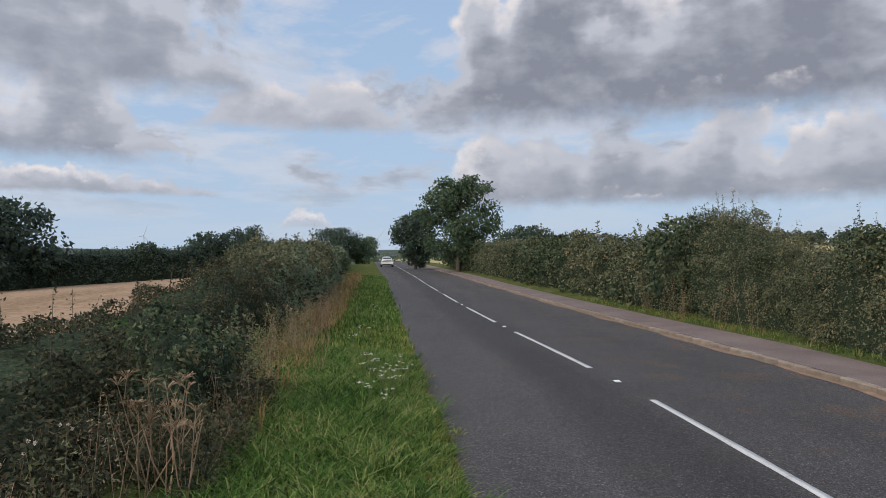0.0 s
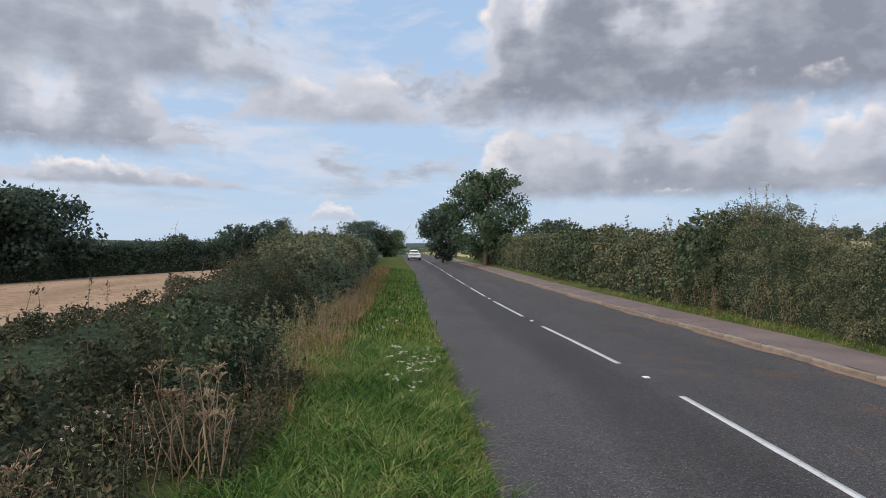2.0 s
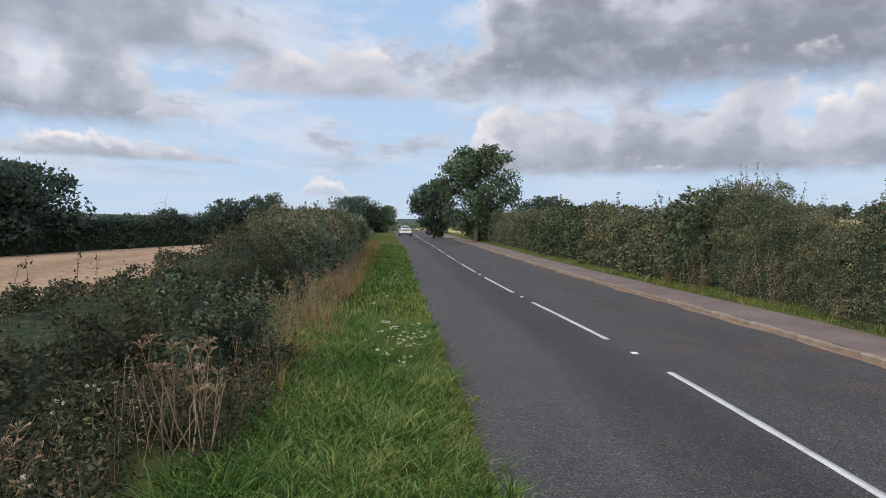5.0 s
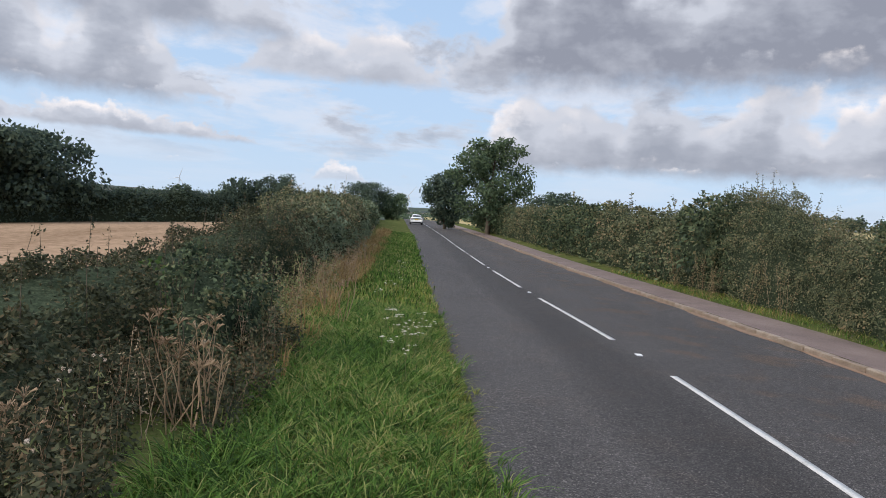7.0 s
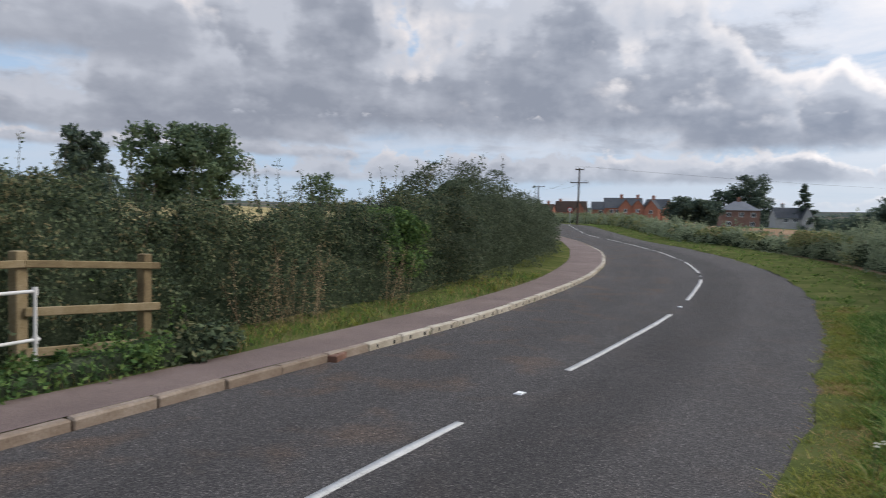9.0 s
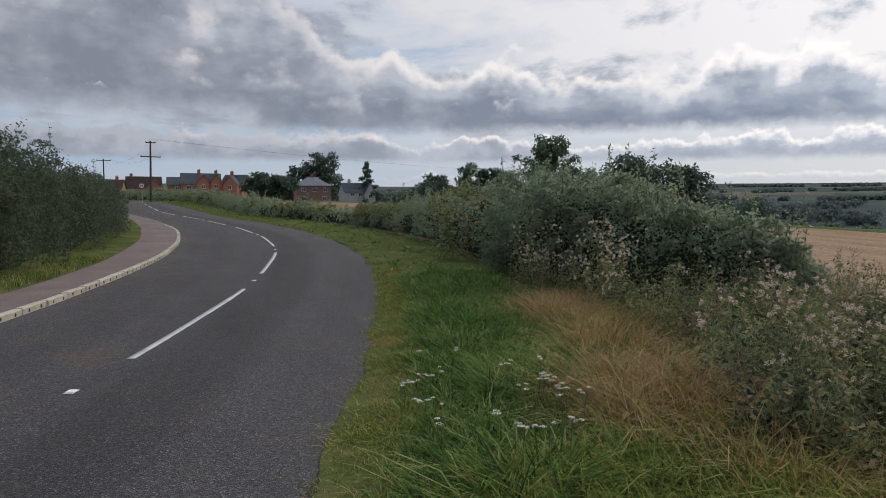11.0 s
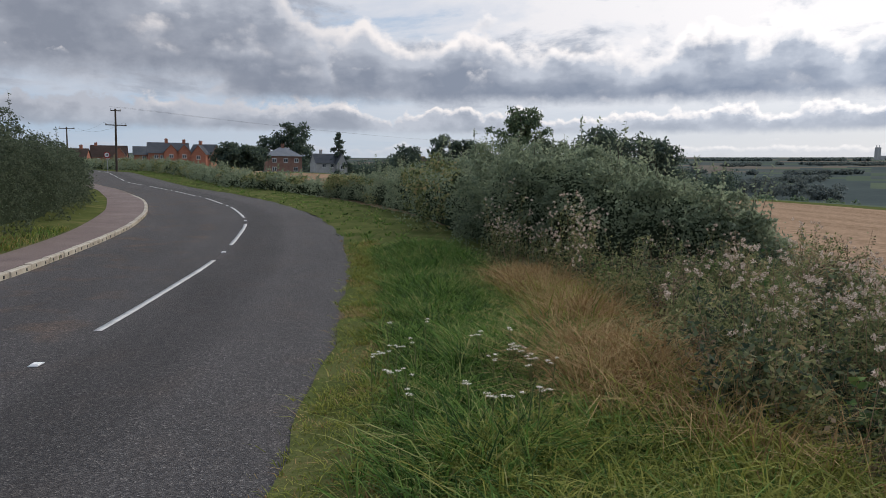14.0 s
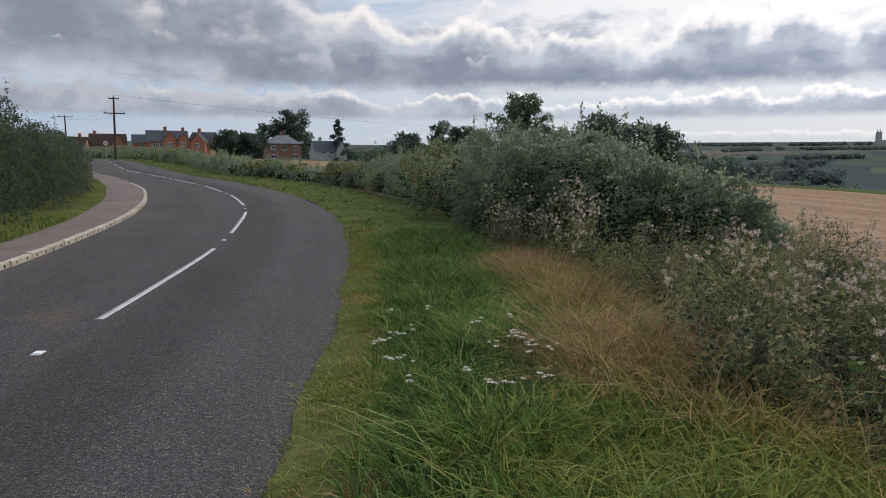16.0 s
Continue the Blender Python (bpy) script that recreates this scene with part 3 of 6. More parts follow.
HEDGE_E = curve((-400, 127), (-98, 26), (-67.6, 18), (-50.7, 12), (-40, 9), (-32, 7.2), (-26, 6.5), (-22, 6.35), (-16, 6.45), (-10, 6.8), (-8.4, 7.3), (-6, 7.75), (-3, 7.9), (-2, 7.75), (1, 8.25), (3, 8.5), (5, 8.8), (8, 9.1), (20, 9.64), (40, 9.3), (67, 8.8), (109, 7.6), (180, 6.2), (400, 2))


def land(x, y):
    """The height of the natural ground, before the road was cut in."""
    x, y = np.asarray(x, float), np.asarray(y, float)
    r = np.hypot(x, y)
    near = np.clip(1 - (r - 250) / 400, 0, 1)
    z = ROAD_Z(y) * near
    west, east = np.clip(-x - 8, 0, 180), np.clip(x - CENTRE(y) - 9, 0, 230)
    z = z - 0.05 * west * near + 0.042 * east * np.clip(1.3 - r / 600, 0, 1)
    far = np.clip((r - 300) / 3500, 0, 1)
    az = np.arctan2(x, y)
    hills = 95 * (0.95 + 0.06 * np.cos(az - radians(-135)) + 0.07 * np.sin(3 * az + 1) + 0.04 * np.sin(9 * az))
    hills = hills * (1 - 0.38 * np.clip(1.15 - np.abs(az + 0.15) / 0.7, 0, 1))
    z = z + far ** 1.25 * hills - 9 * np.clip((r - 150) / 250, 0, 1) * np.clip(1 - (r - 500) / 1200, 0, 1) * (x < 0)
    return z

# ---- ground, road, pavement ----


def strip(name, left, right, ys, lift, mat, cols=6, rough=0.0, label="", category="", seed=1):
    """A surface between two lines along the road; lift gives its height over the road's profile across it, 0 to 1."""
    ys = np.asarray(ys, float)
    u = np.linspace(0, 1, cols)
    x = left(ys)[:, None] * (1 - u) + right(ys)[:, None] * u
    y = np.repeat(ys[:, None], cols, 1)
    z = ROAD_Z(ys)[:, None] + lift(u)[None, :]
    p = np.stack([x, y, z], -1).reshape(-1, 3)
    if rough:
        p[:, 2] += lump(p, 1.3, seed) * rough + lump(p, 4.0, seed + 1) * rough * 0.5
    i, j = np.meshgrid(np.arange(len(ys) - 1), np.arange(cols - 1), indexing="ij")
    q = np.stack([i * cols + j, i * cols + j + 1, (i + 1) * cols + j + 1, (i + 1) * cols + j], -1).reshape(-1, 4)
    me = mesh_from(name, p, q)
    me.attributes.new("across", "FLOAT", "POINT").data.foreach_set("value", np.tile(u, len(ys)).astype(np.float32))
    ob = part(name, me, mat, smooth=True)
    return tagged(ob, label, category, kind="structure")


def stations(fine=0.5):
    return np.unique(np.concatenate([np.arange(-180, -60, 3.0), np.arange(-60, 60, fine), np.arange(60, 186, 3.0)]))


def build_ground():
    rings = np.concatenate([[0.0], np.geomspace(1.5, 4600, 120)])
    az = np.linspace(0, 2 * np.pi, 241)[:-1]
    x, y = rings[:, None] * np.sin(az), rings[:, None] * np.cos(az)
    z = land(x, y)
    corridor = (x > EDGE_W(y) - 2.2) & (x < HEDGE_E(y) + 0.3) & (np.abs(y) < 190)
    z = z - np.where(corridor, 0.35, 0.0) + np.where(corridor, 0, 0.02)
    p = np.stack([x, y, z], -1).reshape(-1, 3)
    p[:, 2] += lump(p, 0.15, 5) * 0.06
    k = len(az)
    i, j = np.meshgrid(np.arange(len(rings) - 1), np.arange(k), indexing="ij")
    q = np.stack([i * k + j, i * k + (j + 1) % k, (i + 1) * k + (j + 1) % k, (i + 1) * k + j], -1).reshape(-1, 4)
    me = mesh_from("ground", p, q)
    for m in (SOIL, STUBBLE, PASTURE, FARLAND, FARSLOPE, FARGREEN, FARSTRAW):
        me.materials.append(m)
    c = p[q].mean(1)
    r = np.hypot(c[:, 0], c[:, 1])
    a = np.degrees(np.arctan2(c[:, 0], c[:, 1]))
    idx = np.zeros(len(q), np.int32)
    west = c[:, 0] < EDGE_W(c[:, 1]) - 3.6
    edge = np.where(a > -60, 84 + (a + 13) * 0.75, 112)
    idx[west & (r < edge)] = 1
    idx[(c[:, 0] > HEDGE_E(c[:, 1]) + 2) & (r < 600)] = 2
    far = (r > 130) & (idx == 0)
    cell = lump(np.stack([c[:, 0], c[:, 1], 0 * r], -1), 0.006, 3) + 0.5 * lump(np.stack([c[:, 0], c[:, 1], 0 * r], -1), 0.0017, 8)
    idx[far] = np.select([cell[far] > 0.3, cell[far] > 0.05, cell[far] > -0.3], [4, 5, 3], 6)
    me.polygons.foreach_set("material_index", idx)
    ob = part("ground", me, SOIL, smooth=True)
    tagged(ob, "stubble fields and pasture falling away to far hills", "ground", kind="structure")


build_ground()
YS = stations()
strip("road", EDGE_W, KERB_E, YS, lambda u: 0.02 - 0.10 * (u - 0.5) ** 2, ASPHALT, 9, label="worn grey asphalt country road with a bend", category="road")
strip("verge_west", lambda y: EDGE_W(y) - 3.4, lambda y: EDGE_W(y) + 0.08 + 0.04 * np.sin(y * 1.7) + 0.03 * np.sin(y * 4.1), YS, lambda u: 0.004 + 0.11 * np.sin(np.clip((1 - u) * 3.0, 0, 1.57)), SOIL, 12, 0.03, "rough grassy roadside verge of soil and thatch", "verge", 2)
strip("pavement", lambda y: KERB_E(y) + 0.13, PAVE_E, YS, lambda u: 0.105 + 0 * u, PAVING, 4, label="narrow pinkish-grey tarmac roadside pavement", category="pavement")
strip("verge_east", lambda y: PAVE_E(y) - 0.35, lambda y: HEDGE_E(y) + 1.2, YS, lambda u: 0.055 + 0.24 * u, SOIL, 8, 0.02, "strip of grass between pavement and hedge", "verge", 4)
strip("gutter", lambda y: KERB_E(y) - 0.10 - 0.06 * np.sin(y * 0.9) - 0.05 * np.sin(y * 2.3), lambda y: KERB_E(y) + 0.02, np.arange(3, 60, 0.5), lambda u: 0.004 + 0.02 * u ** 2, SILT, 4, 0.002, "reddish silt gathered along the kerb", "gutter", 6)


def build_kerb():
    """Kerb stones laid end to end; those along the bend are worn and pale."""
    kerb = new("kerb")
    tagged(kerb, "weathered concrete kerb stones along the pavement", "kerb", kind="structure")
    meshes = []
    for k in range(4):
        bm = boxed((0, 0, 0), (0.14, 0.905, 0.2), bevel=0.018)
        for v in bm.verts:
            v.co += Vector((random.uniform(-1, 1), random.uniform(-1, 1), random.uniform(-1, 1))) * 0.006
        me = bpy.data.meshes.new("kerb_stone")
        bm.to_mesh(me)
        bm.free()
        pale = me.copy()
        me.materials.append(KERBSTONE)
        pale.materials.append(KERBPALE)
        meshes.append((me, pale))
    hole = boxed((-0.068, 0, 0.035), (0.02, 0.05, 0.06), bevel=0.006)
    slot = bpy.data.meshes.new("drain_slot")
    hole.to_mesh(slot)
    hole.free()
    slot.materials.append(RUBBER)
    y = -62.0
    while y < 95:
        x0, x1 = float(KERB_E(y)), float(KERB_E(y + 0.9))
        step = 0.915 * 0.915 / math.hypot(0.915, (x1 - x0) * 0.915 / 0.9)
        bend = -45 < y < -9.6
        ob = new("kerb_stone", meshes[random.randrange(4)][bend])
        ob.parent = kerb
        for k in (-0.225, 0.225) if -24 < y < -9.6 else ():
            drain = new("drain_slot", slot)
            drain.parent = ob
            drain.location = (0, k, 0)
        ob.matrix_local = pose((x0 + x1) / 2 + 0.07 + random.uniform(-0.008, 0.008), y + step / 2, float(ROAD_Z(y)) + 0.005 + random.uniform(-0.006, 0.008), random.uniform(-0.5, 0.5), random.uniform(-1.5, 1.5), -math.degrees(math.atan2(x1 - x0, 0.9)))
        y += step


def along(s_list):
    """Points on the centre line at distances (metres) from y = 0, northwards positive."""
    ys = np.linspace(-170, 170, 6801)
    xs = CENTRE(ys)
    s = np.concatenate([[0], np.cumsum(np.hypot(np.diff(xs), np.diff(ys)))])
    s -= np.interp(0, ys, s)
    y = np.interp(s_list, s, ys)
    return CENTRE(y), y


def build_markings():
    """Six-metre dashes with three-metre gaps, a stud in the middle of each gap."""
    grid = np.linspace(-60, 60, 2401)
    sy = along(grid)[1]
    s_south, s_north = float(np.interp(-9.25, sy, grid)), float(np.interp(9.55, sy, grid))
    for end in [s_south + 9 * k for k in range(-11, 2)] + [s_north + 9 * k for k in range(0, 15)]:
        s = np.linspace(end - 6.2, end, 13)
        x, y = along(s)
        d = np.gradient(np.stack([x, y], -1), axis=0)
        nrm = np.stack([-d[:, 1], d[:, 0]], -1) / np.linalg.norm(d, axis=1, keepdims=True)
        w = 0.05 + rng.normal(0, 0.004, 13)
        zt = ROAD_Z(y) + 0.026
        a = np.column_stack([x + nrm[:, 0] * w, y + nrm[:, 1] * w, zt])
        b = np.column_stack([x - nrm[:, 0] * w, y - nrm[:, 1] * w, zt])
        low = [0, 0, 0.004]
        v = np.concatenate([a, b, a - low, b - low])
        i = np.arange(12)
        q = np.concatenate([np.stack([i, i + 1, i + 14, i + 13], -1), np.stack([i + 26, i + 27, i + 1, i], -1), np.stack([i + 13, i + 14, i + 40, i + 39], -1)])
        ob = part("centre_line_dash", mesh_from("centre_line_dash", v, q), PAINT)
        tagged(ob, "worn white painted dash on the road's centre line", "road marking", "centre line dashes", "structure")
        if -60 < end < 60:
            x, y = along([end + 1.45, end + 1.55])
            stud = new("road_stud")
            stud.matrix_world = pose(x[0], y[0], float(ROAD_Z(y[0])) + 0.02, 0, 0, -math.degrees(math.atan2(x[1] - x[0], y[1] - y[0])))
            part("housing", boxed((0, 0, 0.006), (0.10, 0.16, 0.012), bevel=0.006), SIGNFACE, stud)
            part("reflector", boxed((0, 0, 0.012), (0.085, 0.09, 0.014), bevel=0.006), WHITE, stud, "white reflector")
            tagged(stud, "small white reflecting road stud between painted dashes", "road stud", "road studs")


build_kerb()
build_markings()


def build_cover():
    """A long buff service cover set in the pavement, and a rusty gully at the kerb."""
    cover = new("service_cover")
    cover.matrix_world = pose(6.95, 2.15, 0.105, 0, 0, -8)
    for k in range(5):
        part("slab", boxed((0, -1.04 + 0.52 * k, 0.006), (0.80, 0.51, 0.02), bevel=0.004), SLAB, cover)
    for k in range(3):
        part("lifting_slot", boxed((0.05, -1.0 + 0.95 * k, 0.0175), (0.04, 0.12, 0.004)), RUBBER, cover)
    tagged(cover, "buff concrete service cover slabs set in the pavement", "cover")
    gully = new("gully")
    gully.matrix_world = pose(4.98, -8.9, -0.028, 0, 0, 10)
    part("frame", boxed((0.20, 0, 0.045), (0.46, 0.90, 0.15), bevel=0.012), GULLY, gully)
    for k in range(6):
        part("bar", boxed((0.16, -0.28 + 0.11 * k, 0.122), (0.28, 0.04, 0.012)), GULLY, gully)
    tagged(gully, "rusty silted iron road gully at the kerb", "gully")


build_cover()

# ---- hedges and bushes ----


def hedge(name, path, mat, leaf, per_m2, label, shoots=0.0, seed=1, category="hedge", second=None, share=0.0, lumpiness=0.42, core=0.62, tall=(0.25, 0.75), aspect=0.55, bottom=0.0):
    """A hedge along path rows (x, y, height, half width): a solid core with inner shade as its colour, a shell of
    leaves round it and shoots above it.
    """
    path = np.array(path, float)
    seg = np.concatenate([[0], np.cumsum(np.hypot(np.diff(path[:, 0]), np.diff(path[:, 1])))])
    total = seg[-1]

    def at(s):
        return [np.interp(s, seg, path[:, k]) for k in range(4)]

    def surface(s, a, shrink=1.0):
        x, y, h, w = at(s)
        e = 0.05
        dx, dy = np.interp(s + e, seg, path[:, 0]) - np.interp(s - e, seg, path[:, 0]), np.interp(s + e, seg, path[:, 1]) - np.interp(s - e, seg, path[:, 1])
        ln = np.hypot(dx, dy) + 1e-9
        nx, ny = dy / ln, -dx / ln
        ca, sa = np.cos(a), np.sin(a)
        c, t = np.sign(ca) * np.abs(ca) ** 0.6, np.abs(sa) ** 0.7
        taper = np.clip(np.minimum(s, total - s) / (w + 0.3), 0.05, 1) ** 0.5
        p0 = np.stack([x, y, a], -1)
        l1, l2 = lump(np.stack([x * 1.0, y * 1.0, a * 1.2], -1), 0.55, seed), lump(np.stack([x, y, a * 1.4], -1), 1.6, seed + 3)
        swell = 1 + lumpiness * (l1 * 0.75 + l2 * 0.45)
        ww, hh = w * taper * swell * shrink, h * (0.3 + 0.7 * taper) * (1 + lumpiness * 0.45 * (l1 + l2 * 0.6)) * (shrink * 0.3 + 0.7)
        px, py = x + nx * c * ww, y + ny * c * ww
        base = land(x, y)
        base = np.maximum(base, ROAD_Z(y) + 0.05) if abs(path[:, 0]).max() < 14 else base
        pz = base + bottom + t * (hh - bottom)
        out = np.stack([nx * c, ny * c, 0.15 + t * 0.9], -1)
        return np.stack([px, py, pz], -1), unit(out)

    thing = new(name)
    tagged(thing, label, category)
    ns, na = max(int(total / 0.6), 6), 12
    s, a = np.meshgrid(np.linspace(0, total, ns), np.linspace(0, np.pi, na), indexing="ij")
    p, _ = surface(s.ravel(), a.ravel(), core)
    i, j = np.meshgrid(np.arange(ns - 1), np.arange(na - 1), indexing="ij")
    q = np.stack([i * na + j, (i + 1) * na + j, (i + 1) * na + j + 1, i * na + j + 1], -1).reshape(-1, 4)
    # The core blocks the view through; inner shade is painted on it.
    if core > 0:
        tagged(part("shade_core", mesh_from("shade_core", p, q), TWIG_SHADE, thing, "solid core with twig shade in its colour", True), kind="stuff")
    area = total * (2 * path[:, 2].mean() + 1.6 * path[:, 3].mean())
    n = int(area * per_m2)

    def shell(m):
        return rng.uniform(0, total, m), np.pi * rng.random(m)
    # deep filling
    s, a = shell(int(n * 0.4))
    p0, o0 = surface(s, a, 0.93 - np.abs(rng.normal(0, 0.12, len(s))))
    p0 = p0 + o0 * (lump(p0, 2.4, seed + 5) * 0.10)[:, None] + rng.normal(0, leaf * 0.8, p0.shape)
    # rounded clumps of twig ends
    scale = min(1.0, 0.45 + path[:, 2].mean() * 0.22)
    k = max(int(area * 2.2), 4)
    s, a = shell(k)
    pc, oc = surface(s, a, 0.90)
    rad = scale * rng.uniform(0.12, 0.40, k)
    w = rad ** 2
    who = rng.choice(k, int(n * 0.38), p=w / w.sum())
    d = unit(rng.normal(0, 1, (len(who), 3)) + oc[who] * 0.9 + [0, 0, 0.25])
    p1 = pc[who] + d * (rad[who] * (0.75 + 0.3 * rng.random(len(who))))[:, None]
    # branches that reach out of the mass, with leaves along them
    k = max(int(n * 0.22 / 15), 4)
    s, a = shell(k)
    pb, ob = surface(s, a, 0.92)
    way = unit(ob + rng.normal(0, 0.45, (k, 3)) + [0, 0, 0.45]) * (scale * rng.uniform(0.18, 0.62, (k, 1)))
    f = rng.random((k, 15, 1))
    p2 = (pb[:, None] + way[:, None] * f + rng.normal(0, leaf * 0.55, (k, 15, 3)) - np.array([0, 0, 0.12 * scale]) * f ** 2).reshape(-1, 3)
    o2 = np.repeat(unit(way + [0, 0, 0.3]), 15, 0)
    p, out = np.concatenate([p0, p1, p2]), np.concatenate([o0, d, o2])
    keep = lump(p, 3.0, seed + 7) > -0.55 - 0.4 * rng.random(len(p))
    p, out = p[keep], out[keep]
    n = len(p)
    p[:, 2] = np.maximum(p[:, 2], land(p[:, 0], p[:, 1]) + 0.02)
    pick = lump(p, 0.5, seed + 9) * 0.5 + 0.5 < share if second else np.zeros(n, bool)
    v, q = leaves(p[~pick], out[~pick], leaf, aspect)
    tagged(part("foliage", mesh_from("foliage", v, q), mat, thing), kind="stuff")
    if pick.any():
        v, q = leaves(p[pick], out[pick], leaf * 1.25, aspect * 1.2)
        tagged(part("foliage", mesh_from("foliage", v, q), second, thing, "brighter trailing leaves"), kind="stuff")
    k = int(total * shoots)
    if k:
        s0 = rng.uniform(0, total, k)
        p0, out0 = surface(s0, np.pi / 2 + rng.normal(0, 0.35, k))
        stems, lv, lo = [], [], []
        for b, o in zip(p0, out0):
            ln = rng.uniform(*tall)
            lean = np.array([rng.normal(0, 0.14), rng.normal(0, 0.14), 1.0]) * ln
            stems.append(tube([b - lean * 0.3, b + lean * 0.5, b + lean], [0.006, 0.005, 0.002], 3))
            m = int(ln * 34)
            f = rng.uniform(0.1, 1.0, m)[:, None]
            lv.append(b + lean * f + rng.normal(0, 0.022, (m, 3)))
            lo.append(np.tile(unit(np.array([[rng.normal(), rng.normal(), 0.6]])), (m, 1)))
        v, q = joined(stems)
        tagged(part("shoot_wood", mesh_from("shoot_wood", v, q), BARK, thing), kind="stuff")
        v, q = leaves(np.concatenate(lv), np.concatenate(lo), leaf * 0.95, aspect, 1.2)
        tagged(part("shoot_foliage", mesh_from("shoot_foliage", v, q), mat, thing), kind="stuff")
    return thing


def east_path(rows, back=1.0, half=1.05):
    return [(float(HEDGE_E(y)) + back, y, h, half) for y, h in rows]


hedge("hedge", east_path([(23.5, 2.7), (21.5, 3.05), (19.8, 3.1), (18.2, 2.75), (16.8, 2.25), (14, 2.0), (10, 1.95), (7, 2.0), (5.0, 2.0)]), LEAF_DUSTY, 0.056, 950,
      "dusty olive-green hawthorn hedge with browning leaves beside the pavement", 3.0, 11, second=LEAF_HEDGE, share=0.4, lumpiness=0.5, core=0.72)
hedge("hedge", east_path([(6.0, 2.1), (5.2, 2.25), (3, 2.15), (0, 2.15), (-2.5, 2.1)]), LEAF_HEDGE, 0.060, 1150,
      "dense dark green hawthorn hedge beside the pavement", 3.0, 23, second=LEAF_BRIGHT, share=0.2, lumpiness=0.5, core=0.76)
hedge("hedge", east_path([(0.3, 2.35), (-1.2, 2.3), (-3, 2.15), (-6, 2.05), (-9, 2.05), (-12, 2.05), (-16, 2.1), (-20, 2.5)], 1.0, 1.0), LEAF_HEDGE, 0.062, 1000,
      "tangled hedge of hawthorn and bramble behind the fence", 5.0, 12, second=LEAF_BRIGHT, share=0.2, tall=(0.35, 1.05), lumpiness=0.5, core=0.76)
hedge("hedge", east_path([(-16, 2.3), (-18, 2.7), (-20, 3.0), (-22, 3.1), (-24, 3.0), (-26, 2.7), (-29, 2.5), (-35, 2.2)], 1.3, 1.4), LEAF_WILLOW, 0.08, 430,
      "tall rounded grey-green willow scrub in the hedge at the bend", 1.5, 13, lumpiness=0.42, core=0.5)
hedge("hedge", east_path([(-33, 2.3), (-42, 2.1), (-52, 2.0), (-62, 2.0), (-85, 2.3), (-110, 2.4)], 1.3, 1.4), LEAF_WILLOW, 0.17, 60,
      "grey-green hedge along the inside of the bend", 0.4, 20)
hedge("hedge", east_path([(85, 2.6), (75, 2.8), (60, 2.9), (45, 3.0), (36, 3.1), (28, 2.8), (21, 2.9)], 1.0, 1.1), LEAF_DUSTY, 0.13, 150,
      "long dark green hedge beyond the pavement", 0.8, 14, second=LEAF_HEDGE, share=0.5)
hedge("hedge", [(-3.2, 3.2, 0.45, 0.9), (-3.6, 5, 0.6, 1.2), (-3.9, 7, 0.72, 1.3), (-4.0, 9, 0.82, 1.3), (-4.0, 11, 0.95, 1.3), (-4.0, 14, 1.3, 1.3), (-3.9, 17, 1.65, 1.3), (-3.9, 20, 1.9, 1.4)], LEAF_THORN, 0.058, 860,
      "overgrown dull green blackthorn hedge beside the grass verge", 3.5, 15, second=LEAF_HEDGE, share=0.22, lumpiness=0.5, core=0.75)
hedge("hedge", [(-3.9, 19, 2.1, 1.3), (-3.8, 26, 2.2, 1.3), (-3.9, 34, 2.25, 1.3), (-4.2, 45, 2.3, 1.3)], LEAF_DUSTY, 0.11, 210,
      "dark green roadside hedge running along the verge", 1.0, 16, second=LEAF_ELDER, share=0.3)
hedge("hedge", [(-4.15, 43.5, 2.3, 1.3), (-4.8, 60, 2.2, 1.3), (-6, 90, 2.2, 1.3), (-7.5, 120, 2.2, 1.3)], LEAF_HEDGE, 0.2, 60,
      "far stretch of dark green roadside hedge", 0.5, 22, second=LEAF_ELDER, share=0.4)
hedge("bush", [(-8.9, -9.9, 0.6, 0.5), (-8.3, -10.6, 1.3, 0.9), (-7.5, -11.5, 1.9, 1.3), (-6.7, -12.8, 2.2, 1.6), (-6.2, -15, 2.2, 1.6), (-6.0, -18, 2.15, 1.5)], LEAF_ELDER, 0.08, 1050,
      "large grey-green thorn bush at the field's edge", 6.0, 17, "bush", second=LEAF_WILLOW, share=0.3, tall=(0.3, 1.0), lumpiness=0.6, core=0.45)
hedge("hedge", [(-6.0, -17.5, 2.1, 1.4), (-6.4, -24, 1.8, 1.4), (-6.6, -30, 1.5, 1.3), (-5.6, -38, 1.2, 1.2), (-4.2, -43, 1.1, 1.2)], LEAF_ELDER, 0.085, 320,
      "rough hedge of thorn and weeds round the outside of the bend", 2.5, 18, second=LEAF_WEED, share=0.35, lumpiness=0.8, core=0.3, tall=(0.3, 0.9))
hedge("hedge", [(-4.6, -41.5, 1.1, 1.2), (-3.0, -47, 1.05, 1.2), (1.5, -57, 1.1, 1.3), (6, -76, 1.1, 1.5), (11.5, -98, 1.35, 1.8), (19, -125, 1.5, 2.0), (31, -160, 2.0, 2.0), (47, -200, 2.2, 2.0)], LEAF_ELDER, 0.17, 65,
      "far rough hedge round the outside of the bend", 1.2, 21, second=LEAF_WEED, share=0.35, lumpiness=0.8, core=0.3, tall=(0.3, 0.9))
hedge("hedge", [(*bearing(-50, 60), 3.2, 1.5), (*bearing(-38, 66), 3.3, 1.5), (*bearing(-24.5, 76), 3.4, 1.5), (*bearing(-16, 80), 3.4, 1.5), (*bearing(-12, 88), 3.2, 1.5), (*bearing(-7, 105), 3.4, 1.5)], LEAF_DARK, 0.28, 60,
      "dark overgrown hedge along the field's far side", 0.3, 19)


